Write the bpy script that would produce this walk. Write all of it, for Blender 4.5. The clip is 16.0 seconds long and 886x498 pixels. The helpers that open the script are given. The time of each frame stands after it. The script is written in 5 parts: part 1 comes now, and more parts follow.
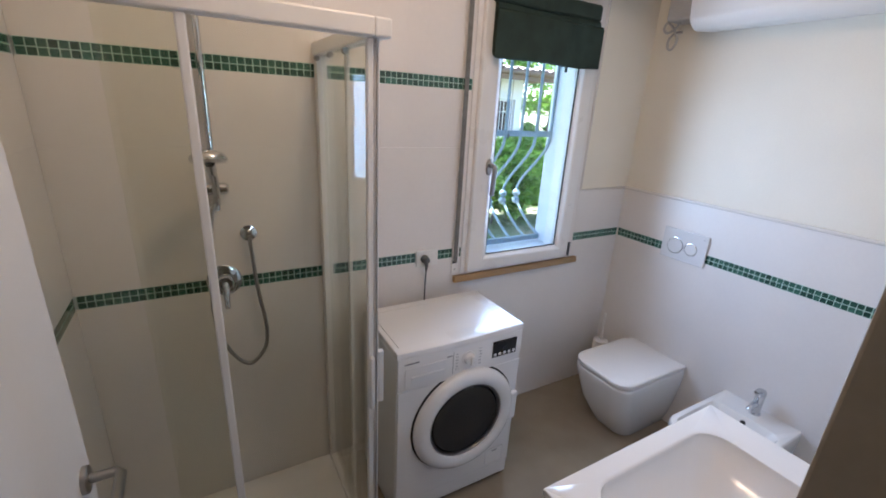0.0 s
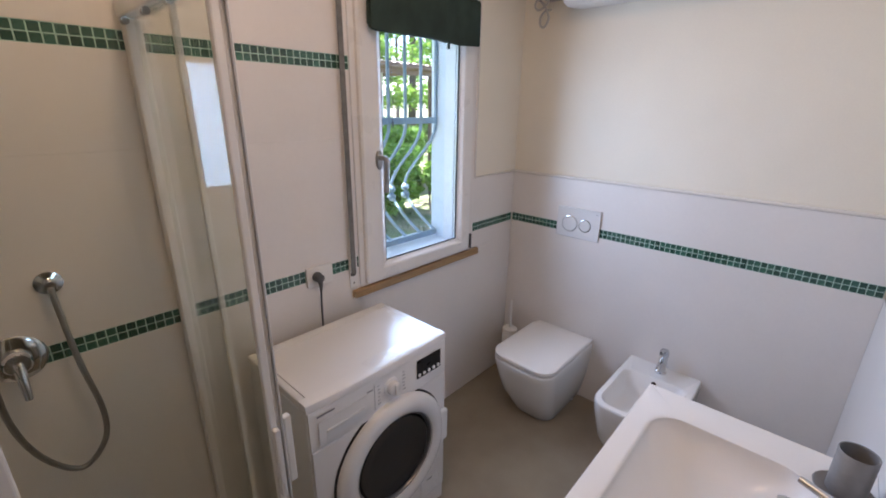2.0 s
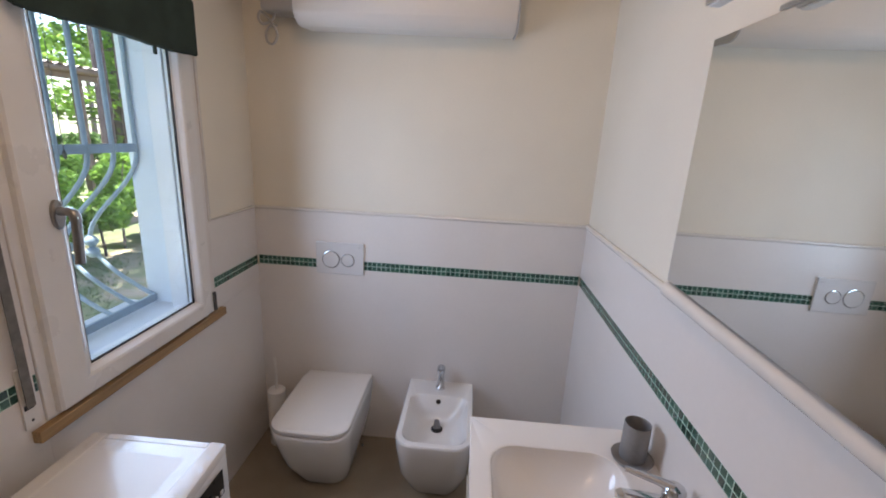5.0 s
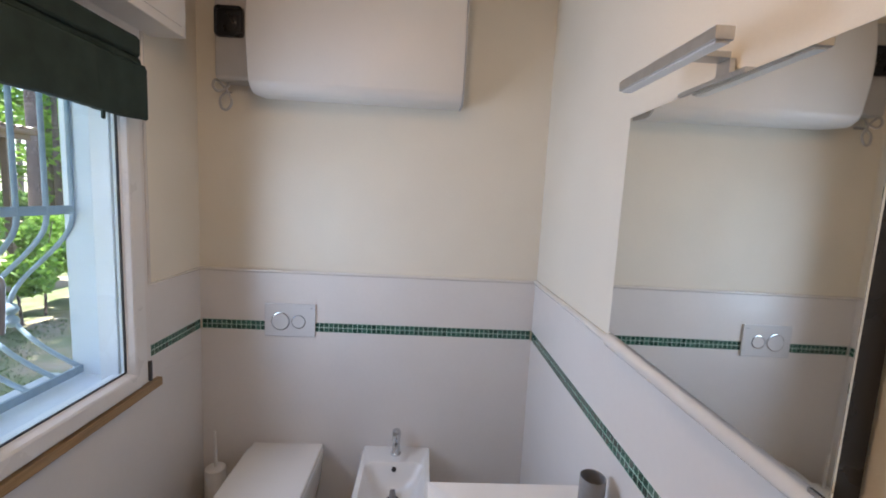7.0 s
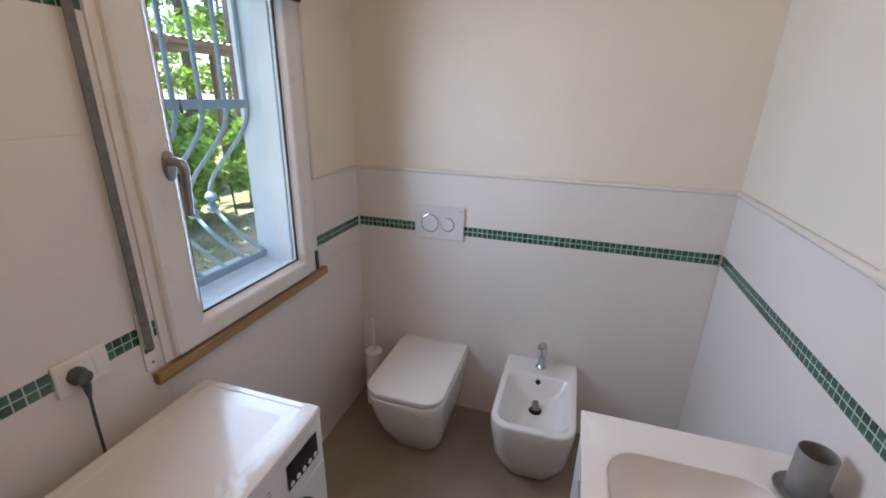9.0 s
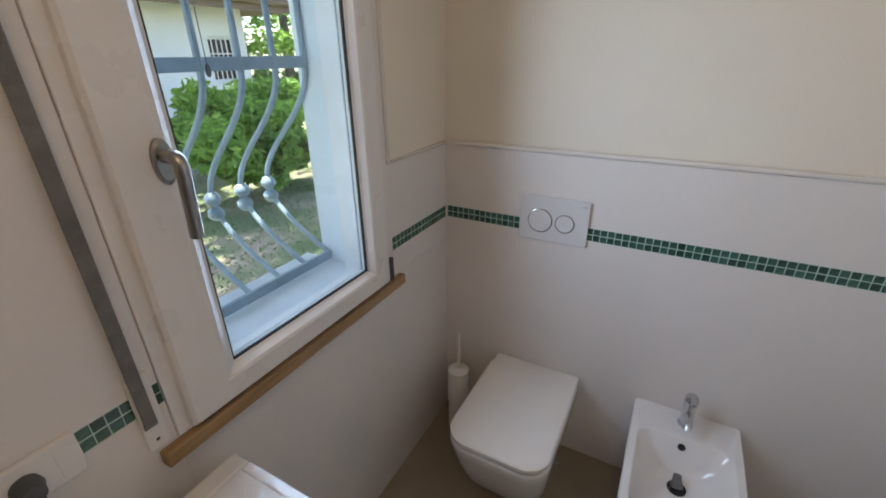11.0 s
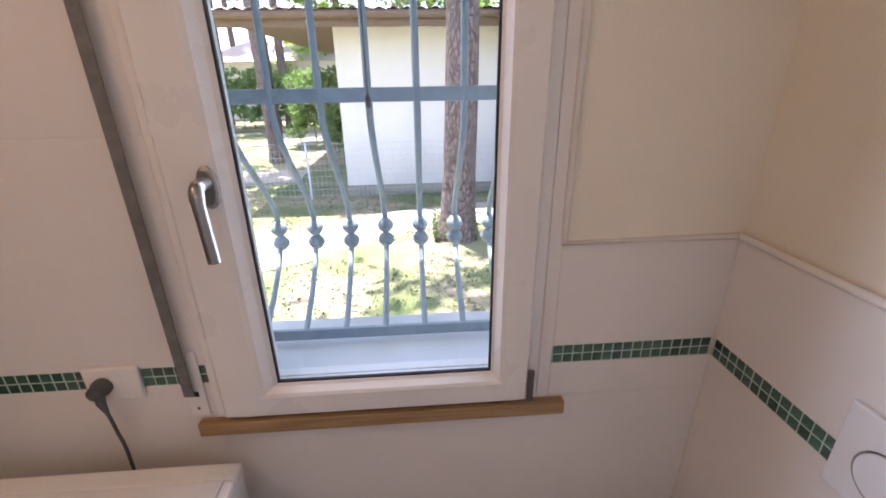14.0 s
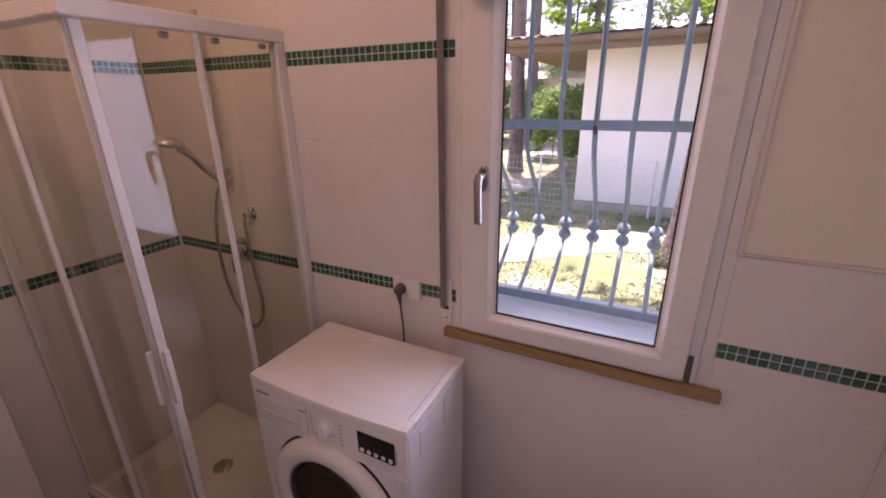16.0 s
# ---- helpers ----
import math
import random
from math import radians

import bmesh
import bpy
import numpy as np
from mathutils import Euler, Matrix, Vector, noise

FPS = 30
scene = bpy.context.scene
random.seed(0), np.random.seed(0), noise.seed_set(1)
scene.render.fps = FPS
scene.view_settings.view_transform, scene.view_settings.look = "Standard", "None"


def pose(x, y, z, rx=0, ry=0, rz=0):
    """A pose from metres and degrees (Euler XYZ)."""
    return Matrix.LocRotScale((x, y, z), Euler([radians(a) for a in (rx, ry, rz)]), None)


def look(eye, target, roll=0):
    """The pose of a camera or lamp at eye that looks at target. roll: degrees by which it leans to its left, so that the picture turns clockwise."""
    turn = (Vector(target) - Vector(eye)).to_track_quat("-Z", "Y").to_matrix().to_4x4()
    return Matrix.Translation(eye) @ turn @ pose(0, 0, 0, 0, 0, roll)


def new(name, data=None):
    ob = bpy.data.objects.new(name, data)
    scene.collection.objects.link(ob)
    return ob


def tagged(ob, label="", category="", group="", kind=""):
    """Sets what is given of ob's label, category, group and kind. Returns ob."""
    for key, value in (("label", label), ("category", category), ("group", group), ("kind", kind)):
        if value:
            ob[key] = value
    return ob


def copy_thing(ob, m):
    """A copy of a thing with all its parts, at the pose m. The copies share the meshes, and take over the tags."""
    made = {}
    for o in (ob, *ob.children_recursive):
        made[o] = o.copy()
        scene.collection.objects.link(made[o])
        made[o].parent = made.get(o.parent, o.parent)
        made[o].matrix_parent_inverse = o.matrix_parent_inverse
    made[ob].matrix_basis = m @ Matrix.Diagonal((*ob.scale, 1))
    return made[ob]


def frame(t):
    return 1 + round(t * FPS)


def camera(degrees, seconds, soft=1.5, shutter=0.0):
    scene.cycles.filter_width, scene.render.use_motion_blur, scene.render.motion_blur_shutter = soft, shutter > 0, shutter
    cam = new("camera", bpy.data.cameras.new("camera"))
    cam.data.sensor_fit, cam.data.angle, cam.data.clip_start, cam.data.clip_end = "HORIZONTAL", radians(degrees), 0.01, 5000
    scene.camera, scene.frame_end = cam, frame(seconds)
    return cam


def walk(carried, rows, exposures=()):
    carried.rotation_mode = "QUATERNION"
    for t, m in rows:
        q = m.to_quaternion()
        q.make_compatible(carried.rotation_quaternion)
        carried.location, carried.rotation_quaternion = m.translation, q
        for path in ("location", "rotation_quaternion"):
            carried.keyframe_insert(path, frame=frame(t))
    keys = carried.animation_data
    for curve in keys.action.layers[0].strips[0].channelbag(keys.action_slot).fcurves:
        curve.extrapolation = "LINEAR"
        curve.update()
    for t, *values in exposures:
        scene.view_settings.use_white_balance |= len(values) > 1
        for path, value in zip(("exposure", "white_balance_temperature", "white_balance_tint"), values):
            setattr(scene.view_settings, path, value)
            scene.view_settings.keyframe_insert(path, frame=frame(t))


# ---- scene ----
cam = camera(92.6, 16.0, soft=1.8)
PATH = [
    (0, (0.209, 0.251, 1.744), (1.161, 1.89, 1.105), 3.2),
    (0.5, (0.218, 0.332, 1.699), (1.284, 1.915, 1.102), 2.5),
    (1, (0.25, 0.411, 1.735), (1.426, 1.897, 1.096), 1.8),
    (1.5, (0.285, 0.489, 1.717), (1.582, 1.867, 1.069), 1.0),
    (2, (0.284, 0.533, 1.689), (1.683, 1.813, 1.053), 0.8),
    (2.5, (0.337, 0.615, 1.7), (1.827, 1.763, 1.02), 0.9),
    (3, (0.386, 0.705, 1.687), (1.994, 1.688, 1.017), 1.1),
    (3.5, (0.414, 0.766, 1.694), (2.131, 1.555, 1.038), 1.2),
    (4, (0.416, 0.815, 1.708), (2.229, 1.37, 1.073), 1.6),
    (4.5, (0.419, 0.84, 1.715), (2.303, 1.161, 1.124), 2.2),
    (5, (0.405, 0.869, 1.725), (2.334, 0.983, 1.21), 3.0),
    (5.2, (0.4, 0.862, 1.722), (2.342, 0.92, 1.25), 2.9),
    (7.3, (0.372, 0.863, 1.738), (2.353, 0.783, 1.506), 3.0),
    (7.5, (0.377, 0.862, 1.735), (2.358, 0.827, 1.465), 3.0),
    (8, (0.404, 0.881, 1.705), (2.361, 1.003, 1.313), 2.5),
    (8.5, (0.459, 0.894, 1.67), (2.355, 1.237, 1.133), 2.0),
    (9, (0.564, 0.924, 1.66), (2.367, 1.469, 0.988), 1.4),
    (9.2, (0.616, 0.93, 1.66), (2.377, 1.553, 0.946), 1.3),
    (11.3, (1.127, 1.199, 1.63), (2.671, 2.152, 0.777), -0.7),
    (11.5, (1.209, 1.196, 1.628), (2.69, 2.228, 0.766), -0.6),
    (12, (1.41, 1.168, 1.659), (2.657, 2.45, 0.764), -0.9),
    (12.5, (1.497, 1.22, 1.607), (2.546, 2.704, 0.772), -1.0),
    (13, (1.616, 1.294, 1.63), (2.383, 2.955, 0.822), -0.6),
    (13.5, (1.719, 1.279, 1.64), (2.151, 3.067, 0.857), -0.9),
    (14, (1.796, 1.162, 1.652), (1.918, 3.013, 0.905), -0.9),
    (14.5, (1.807, 1.052, 1.668), (1.618, 2.906, 0.941), -1.1),
    (15, (1.801, 0.952, 1.669), (1.353, 2.772, 0.97), -1.1),
    (15.5, (1.847, 0.825, 1.658), (1.176, 2.592, 1.005), -0.7),
    (16, (1.885, 0.745, 1.708), (1.04, 2.427, 1.034), -0.7),
]
EXPOSURES = [
    (0.0, 3.00, 6220, 19), (1.5, 2.88, 6620, 24), (3.5, 2.74, 6770, 20), (5.0, 2.50, 7170, 24), (7.5, 2.56, 7020, 21), (9.0, 2.52, 7170, 23), (11.5, 2.28, 7320, 17),
    (12.5, 2.25, 7720, 32), (13.5, 2.52, 7820, 35), (14.5, 2.74, 7770, 29), (15.0, 2.46, 7470, 20), (15.5, 2.35, 8070, 44), (16.0, 2.26, 8320, 58),
]
walk(cam, [(t, look(eye, target, roll)) for t, eye, target, roll in PATH], EXPOSURES)

# ---- plan, in metres ----
EAST, NORTH, SOUTH, WEST = 2.497, 1.975, 0.287, -0.217   # tiled faces of the room
CEIL = 2.72
GROUND = -0.3
TRIM_Z = 1.327
BAND_LOW, BAND_HIGH = 1.0445, 1.8425
PITCH = 0.0245

# ---- light ----
world = bpy.data.worlds.new("sky")
scene.world = world
world.use_nodes = True
wn = world.node_tree.nodes
wl = world.node_tree.links
sky = wn.new("ShaderNodeTexSky")
sky.sky_type = "NISHITA"
sky.sun_disc = False
sky.sun_elevation = radians(78.0)
sky.sun_rotation = radians(336.8)
wn["Background"].inputs["Strength"].default_value = 0.12
wl.new(sky.outputs["Color"], wn["Background"].inputs["Color"])

sun = new("sun", bpy.data.lights.new("sun", "SUN"))
sun.data.energy = 3.4
sun.data.angle = radians(0.55)
sun.data.color = (1.0, 0.965, 0.91)
sun.matrix_world = look((-1.5, 3.5, 18.0), (0, 0, 0))

window_sky = new("window_daylight", bpy.data.lights.new("window_daylight", "AREA"))
window_sky.data.shape = "RECTANGLE"
window_sky.data.size, window_sky.data.size_y = 0.43, 0.98
window_sky.data.spread = radians(150)
window_sky.data.energy = 2.1
window_sky.data.color = (0.53, 0.73, 1.0)
window_sky.matrix_world = look((1.709, 1.989, 1.54), (1.709, 0.9, 1.54))

ceiling_bulb = new("ceiling_bulb", bpy.data.lights.new("ceiling_bulb", "POINT"))
ceiling_bulb.data.energy = 1.6
ceiling_bulb.data.color = (1.0, 0.74, 0.49)
ceiling_bulb.data.shadow_soft_size = 0.07
ceiling_bulb.location = (0.72, 1.02, 2.58)


# ---- materials ----
def material(name, colour, rough=0.5, metal=0.0, vary=0.06, scale=6.0, fine=90.0, bump=0.0, bump_scale=60.0, coat=0.0, tone=None, piece=0.0):
    """A surface with slow stains and fine grain; tone: a second colour for the stains; piece: spread of tone from piece to piece."""
    m = bpy.data.materials.new(name)
    m.use_nodes = True
    n, l = m.node_tree.nodes, m.node_tree.links
    b = n["Principled BSDF"]
    b.inputs["Metallic"].default_value = metal
    b.inputs["Coat Weight"].default_value = coat
    co = n.new("ShaderNodeTexCoord")
    slow = n.new("ShaderNodeTexNoise")
    slow.inputs["Scale"].default_value = scale
    slow.inputs["Detail"].default_value = 5
    grain = n.new("ShaderNodeTexNoise")
    grain.inputs["Scale"].default_value = fine
    grain.inputs["Detail"].default_value = 3
    l.new(co.outputs["Object"], slow.inputs["Vector"])
    l.new(co.outputs["Object"], grain.inputs["Vector"])
    mix = n.new("ShaderNodeMix")
    mix.data_type = "RGBA"
    other = tone or [c * (1 - 2.2 * vary) for c in colour]
    mix.inputs["A"].default_value = (*colour, 1)
    mix.inputs["B"].default_value = (*other, 1)
    add = n.new("ShaderNodeMath")
    add.operation = "MULTIPLY_ADD"
    add.inputs[1].default_value = 0.35
    l.new(grain.outputs["Fac"], add.inputs[0])
    l.new(slow.outputs["Fac"], add.inputs[2])
    ramp = n.new("ShaderNodeMapRange")
    ramp.inputs["From Min"].default_value = 0.5
    ramp.inputs["From Max"].default_value = 0.85
    l.new(add.outputs[0], ramp.inputs["Value"])
    l.new(ramp.outputs["Result"], mix.inputs["Factor"])
    out = mix.outputs["Result"]
    if piece:
        info = n.new("ShaderNodeObjectInfo")
        hsv = n.new("ShaderNodeHueSaturation")
        rng = n.new("ShaderNodeMapRange")
        rng.inputs["To Min"].default_value = 1 - piece
        rng.inputs["To Max"].default_value = 1 + piece
        l.new(info.outputs["Random"], rng.inputs["Value"])
        l.new(rng.outputs["Result"], hsv.inputs["Value"])
        l.new(out, hsv.inputs["Color"])
        out = hsv.outputs["Color"]
    l.new(out, b.inputs["Base Color"])
    rr = n.new("ShaderNodeMapRange")
    rr.inputs["To Min"].default_value = max(0.02, rough * 0.82)
    rr.inputs["To Max"].default_value = min(1.0, rough * 1.2)
    l.new(slow.outputs["Fac"], rr.inputs["Value"])
    l.new(rr.outputs["Result"], b.inputs["Roughness"])
    if bump:
        bn = n.new("ShaderNodeTexNoise")
        bn.inputs["Scale"].default_value = bump_scale
        bn.inputs["Detail"].default_value = 4
        l.new(co.outputs["Object"], bn.inputs["Vector"])
        bm_ = n.new("ShaderNodeBump")
        bm_.inputs["Strength"].default_value = bump
        bm_.inputs["Distance"].default_value = 0.004
        l.new(bn.outputs["Fac"], bm_.inputs["Height"])
        l.new(bm_.outputs["Normal"], b.inputs["Normal"])
    return m


def clear_glass(name, tint, gloss=0.04, rough=0.01):
    """A thin pane: it lets light through and mirrors more at a slant."""
    m = bpy.data.materials.new(name)
    m.use_nodes = True
    n, l = m.node_tree.nodes, m.node_tree.links
    n.remove(n["Principled BSDF"])
    tr = n.new("ShaderNodeBsdfTransparent")
    tr.inputs["Color"].default_value = (*tint, 1)
    gl = n.new("ShaderNodeBsdfGlossy")
    gl.inputs["Roughness"].default_value = rough
    lw = n.new("ShaderNodeLayerWeight")
    lw.inputs["Blend"].default_value = 0.5
    pw = n.new("ShaderNodeMath")
    pw.operation = "POWER"
    pw.inputs[1].default_value = 4.0
    ma = n.new("ShaderNodeMath")
    ma.operation = "MULTIPLY_ADD"
    ma.inputs[1].default_value = 0.7
    ma.inputs[2].default_value = gloss
    mx = n.new("ShaderNodeMixShader")
    l.new(lw.outputs["Facing"], pw.inputs[0])
    l.new(pw.outputs[0], ma.inputs[0])
    l.new(ma.outputs[0], mx.inputs["Fac"])
    l.new(tr.outputs[0], mx.inputs[1])
    l.new(gl.outputs[0], mx.inputs[2])
    l.new(mx.outputs[0], n["Material Output"].inputs["Surface"])
    return m


def wood(name, light, dark, stretch=(2, 30, 30), rough=0.5):
    m = bpy.data.materials.new(name)
    m.use_nodes = True
    n, l = m.node_tree.nodes, m.node_tree.links
    b = n["Principled BSDF"]
    b.inputs["Roughness"].default_value = rough
    co = n.new("ShaderNodeTexCoord")
    mp = n.new("ShaderNodeMapping")
    mp.inputs["Scale"].default_value = stretch
    no = n.new("ShaderNodeTexNoise")
    no.inputs["Scale"].default_value = 4
    no.inputs["Detail"].default_value = 6
    cr = n.new("ShaderNodeValToRGB")
    cr.color_ramp.elements[0].position, cr.color_ramp.elements[0].color = 0.35, (*dark, 1)
    cr.color_ramp.elements[1].position, cr.color_ramp.elements[1].color = 0.65, (*light, 1)
    bu = n.new("ShaderNodeBump")
    bu.inputs["Strength"].default_value = 0.2
    bu.inputs["Distance"].default_value = 0.002
    l.new(co.outputs["Object"], mp.inputs["Vector"])
    l.new(mp.outputs["Vector"], no.inputs["Vector"])
    l.new(no.outputs["Fac"], cr.inputs["Fac"])
    l.new(cr.outputs["Color"], b.inputs["Base Color"])
    l.new(no.outputs["Fac"], bu.inputs["Height"])
    l.new(bu.outputs["Normal"], b.inputs["Normal"])
    return m


def bark_material():
    m = bpy.data.materials.new("pine_bark")
    m.use_nodes = True
    n, l = m.node_tree.nodes, m.node_tree.links
    b = n["Principled BSDF"]
    b.inputs["Roughness"].default_value = 0.95
    co = n.new("ShaderNodeTexCoord")
    mp = n.new("ShaderNodeMapping")
    mp.inputs["Scale"].default_value = (21, 21, 8.5)
    vo = n.new("ShaderNodeTexVoronoi")
    vo.feature = "DISTANCE_TO_EDGE"
    vo.inputs["Scale"].default_value = 1.0
    no = n.new("ShaderNodeTexNoise")
    no.inputs["Scale"].default_value = 7
    no.inputs["Detail"].default_value = 3
    tone = n.new("ShaderNodeTexNoise")
    tone.inputs["Scale"].default_value = 45
    tone.inputs["Detail"].default_value = 4
    lift = n.new("ShaderNodeMapRange")
    lift.inputs["From Min"].default_value = 0.3
    lift.inputs["From Max"].default_value = 0.7
    lift.inputs["To Min"].default_value = 0.55
    warp = n.new("ShaderNodeVectorMath")
    warp.operation = "MULTIPLY_ADD"
    warp.inputs[1].default_value = (0.8, 0.8, 0.8)
    cr = n.new("ShaderNodeValToRGB")
    cr.color_ramp.elements[0].position, cr.color_ramp.elements[0].color = 0.0, (0.075, 0.055, 0.05, 1)
    cr.color_ramp.elements[1].position, cr.color_ramp.elements[1].color = 0.22, (0.29, 0.215, 0.205, 1)
    mx = n.new("ShaderNodeMix")
    mx.data_type = "RGBA"
    mx.blend_type = "MULTIPLY"
    mx.inputs["Factor"].default_value = 0.7
    bu = n.new("ShaderNodeBump")
    bu.inputs["Strength"].default_value = 0.5
    bu.inputs["Distance"].default_value = 0.04
    l.new(co.outputs["Object"], mp.inputs["Vector"])
    l.new(co.outputs["Object"], no.inputs["Vector"])
    l.new(no.outputs["Color"], warp.inputs[0])
    l.new(mp.outputs["Vector"], warp.inputs[2])
    l.new(warp.outputs[0], vo.inputs["Vector"])
    l.new(vo.outputs["Distance"], cr.inputs["Fac"])
    l.new(cr.outputs["Color"], mx.inputs["A"])
    l.new(co.outputs["Object"], tone.inputs["Vector"])
    l.new(tone.outputs["Fac"], lift.inputs["Value"])
    l.new(lift.outputs["Result"], mx.inputs["B"])
    l.new(mx.outputs["Result"], b.inputs["Base Color"])
    l.new(cr.outputs["Color"], bu.inputs["Height"])
    l.new(bu.outputs["Normal"], b.inputs["Normal"])
    return m


def leaf_material(name, a, c, glow=0.35):
    """Leaves that vary one by one and let some light through."""
    m = bpy.data.materials.new(name)
    m.use_nodes = True
    n, l = m.node_tree.nodes, m.node_tree.links
    n.remove(n["Principled BSDF"])
    geo = n.new("ShaderNodeNewGeometry")
    cr = n.new("ShaderNodeValToRGB")
    cr.color_ramp.elements[0].color = (*a, 1)
    cr.color_ramp.elements[1].color = (*c, 1)
    df = n.new("ShaderNodeBsdfPrincipled")
    df.inputs["Roughness"].default_value = 0.45
    tl = n.new("ShaderNodeBsdfTranslucent")
    mx = n.new("ShaderNodeMixShader")
    mx.inputs["Fac"].default_value = glow
    l.new(geo.outputs["Random Per Island"], cr.inputs["Fac"])
    l.new(cr.outputs["Color"], df.inputs["Base Color"])
    l.new(cr.outputs["Color"], tl.inputs["Color"])
    l.new(df.outputs[0], mx.inputs[1])
    l.new(tl.outputs[0], mx.inputs[2])
    l.new(mx.outputs[0], n["Material Output"].inputs["Surface"])
    return m


PLASTER = material("cream_plaster", (0.80, 0.745, 0.64), 0.85, vary=0.025, scale=2.0, fine=140, bump=0.12, bump_scale=170)
CEILING = material("ceiling_paint", (0.82, 0.80, 0.76), 0.9, vary=0.02, scale=2, bump=0.1, bump_scale=150)
TILE = material("ivory_wall_tile", (0.77, 0.735, 0.705), 0.30, vary=0.02, scale=3.0, fine=60, bump=0.03, bump_scale=20, piece=0.012)
TRIM = material("glazed_pencil_trim", (0.74, 0.70, 0.65), 0.13, vary=0.015, scale=9, coat=0.3)
MOSAIC = material("green_glass_mosaic", (0.022, 0.075, 0.055), 0.16, vary=0.14, scale=70, fine=300, coat=0.5, tone=(0.04, 0.115, 0.085), piece=0.42)
MOSAIC_GROUT = material("mint_grout", (0.42, 0.62, 0.53), 0.85, vary=0.06, scale=60)
FLOOR = material("sand_stoneware_floor", (0.31, 0.255, 0.185), 0.42, vary=0.10, scale=5, fine=200, bump=0.05, bump_scale=80, tone=(0.26, 0.21, 0.15))
TOP_ENAMEL = material("satin_top_laminate", (0.79, 0.78, 0.775), 0.17, vary=0.012, scale=4, fine=300)
CERAMIC = material("white_ceramic", (0.80, 0.79, 0.775), 0.10, vary=0.01, scale=4, coat=0.4)
SOLID_TOP = material("white_basin_ceramic", (0.82, 0.80, 0.78), 0.14, vary=0.01, scale=4, coat=0.25)
LID = material("white_lid_plastic", (0.80, 0.775, 0.745), 0.25, vary=0.012, scale=5)
APPLIANCE = material("white_enamel", (0.80, 0.79, 0.785), 0.22, vary=0.012, scale=4, bump=0.015, bump_scale=200)
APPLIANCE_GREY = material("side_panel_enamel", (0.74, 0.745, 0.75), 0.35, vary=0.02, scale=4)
PLASTIC = material("white_plastic", (0.80, 0.785, 0.76), 0.34, vary=0.015, scale=10)
PVC = material("white_pvc", (0.80, 0.785, 0.765), 0.28, vary=0.015, scale=6)
ALU_WHITE = material("white_lacquered_aluminium", (0.79, 0.78, 0.76), 0.3, vary=0.015, scale=8)
BLACK = material("black_plastic", (0.012, 0.012, 0.014), 0.28, vary=0.1, scale=20)
RUBBER = material("dark_rubber", (0.03, 0.03, 0.032), 0.6, vary=0.1, scale=20)
DARK_GREY = material("charcoal_plug", (0.085, 0.09, 0.095), 0.5, vary=0.1, scale=40)
PLATE = material("flush_plate_plastic", (0.70, 0.70, 0.70), 0.22, vary=0.01, scale=8)
GREY = material("grey_ceramic_cup", (0.25, 0.245, 0.245), 0.42, vary=0.06, scale=30, bump=0.05, bump_scale=200)
STRAP = material("grey_webbing", (0.20, 0.195, 0.185), 0.85, vary=0.12, scale=40, bump=0.4, bump_scale=500)
CHROME = material("chrome", (0.63, 0.64, 0.66), 0.09, 1.0, vary=0.02, scale=20)
STEEL = material("satin_nickel", (0.38, 0.37, 0.35), 0.30, 1.0, vary=0.04, scale=40)
LAMP_ALU = material("lamp_aluminium", (0.60, 0.59, 0.57), 0.34, 1.0, vary=0.03, scale=40)
HEATER_GREY = material("heater_grey_end", (0.46, 0.45, 0.44), 0.4, vary=0.03, scale=10)
HEATER_WHITE = material("heater_white_shell", (0.78, 0.75, 0.71), 0.42, vary=0.012, scale=4)
BLIND = material("dark_green_cloth", (0.026, 0.050, 0.040), 0.92, vary=0.14, scale=12, fine=500, bump=0.5, bump_scale=700)
DOOR = material("white_door_lacquer", (0.76, 0.735, 0.70), 0.35, vary=0.015, scale=3)
# dark taupe paints the entrance's shade into the frame's base colour
JAMB = material("jamb_shade_taupe", (0.30, 0.25, 0.19), 0.6, vary=0.06, scale=5)
# darker base colour paints the unseen hall's dimness in
HALL = material("dimmed_hall_paint", (0.42, 0.37, 0.31), 0.9, vary=0.03, scale=3)
OAK = wood("oak_sill", (0.42, 0.27, 0.13), (0.30, 0.18, 0.08), (1.5, 40, 40), 0.45)
SHOWER_GLASS = clear_glass("shower_glass", (0.98, 0.985, 0.95), 0.03, 0.015)
# blue pane tint puts daylight's cool cast over the view outside
PANE = clear_glass("blued_window_glass", (0.88, 0.96, 1.0), 0.028, 0.0)
PORT = material("smoked_port_glass", (0.014, 0.015, 0.017), 0.06, vary=0.05, scale=6)
DRUM = material("drum_steel", (0.25, 0.25, 0.26), 0.3, 0.9, vary=0.1, scale=30)
FILM = clear_glass("protective_film", (0.985, 0.985, 0.985), 0.05, 0.10)
INK = material("grey_print", (0.24, 0.24, 0.26), 0.6, vary=0.05, scale=40)
LED = material("button_white", (0.78, 0.78, 0.78), 0.35, vary=0.02, scale=40)
MIRROR = material("mirror_silver", (0.86, 0.885, 0.87), 0.015, 1.0, vary=0.003, scale=3)
GRILLE = material("blue_grey_painted_iron", (0.30, 0.40, 0.47), 0.45, vary=0.08, scale=30, bump=0.12, bump_scale=120)
OUT_STONE = material("outer_sill_stone", (0.66, 0.70, 0.72), 0.5, vary=0.05, scale=8, bump=0.1)
RENDER = material("cream_house_render", (0.82, 0.81, 0.78), 0.9, vary=0.04, scale=1.5, bump=0.15, bump_scale=40)
# white paint with the blue of skylight mixed into its base colour
REVEAL = material("sky_tinted_reveal_paint", (0.74, 0.80, 0.83), 0.6, vary=0.03, scale=6)
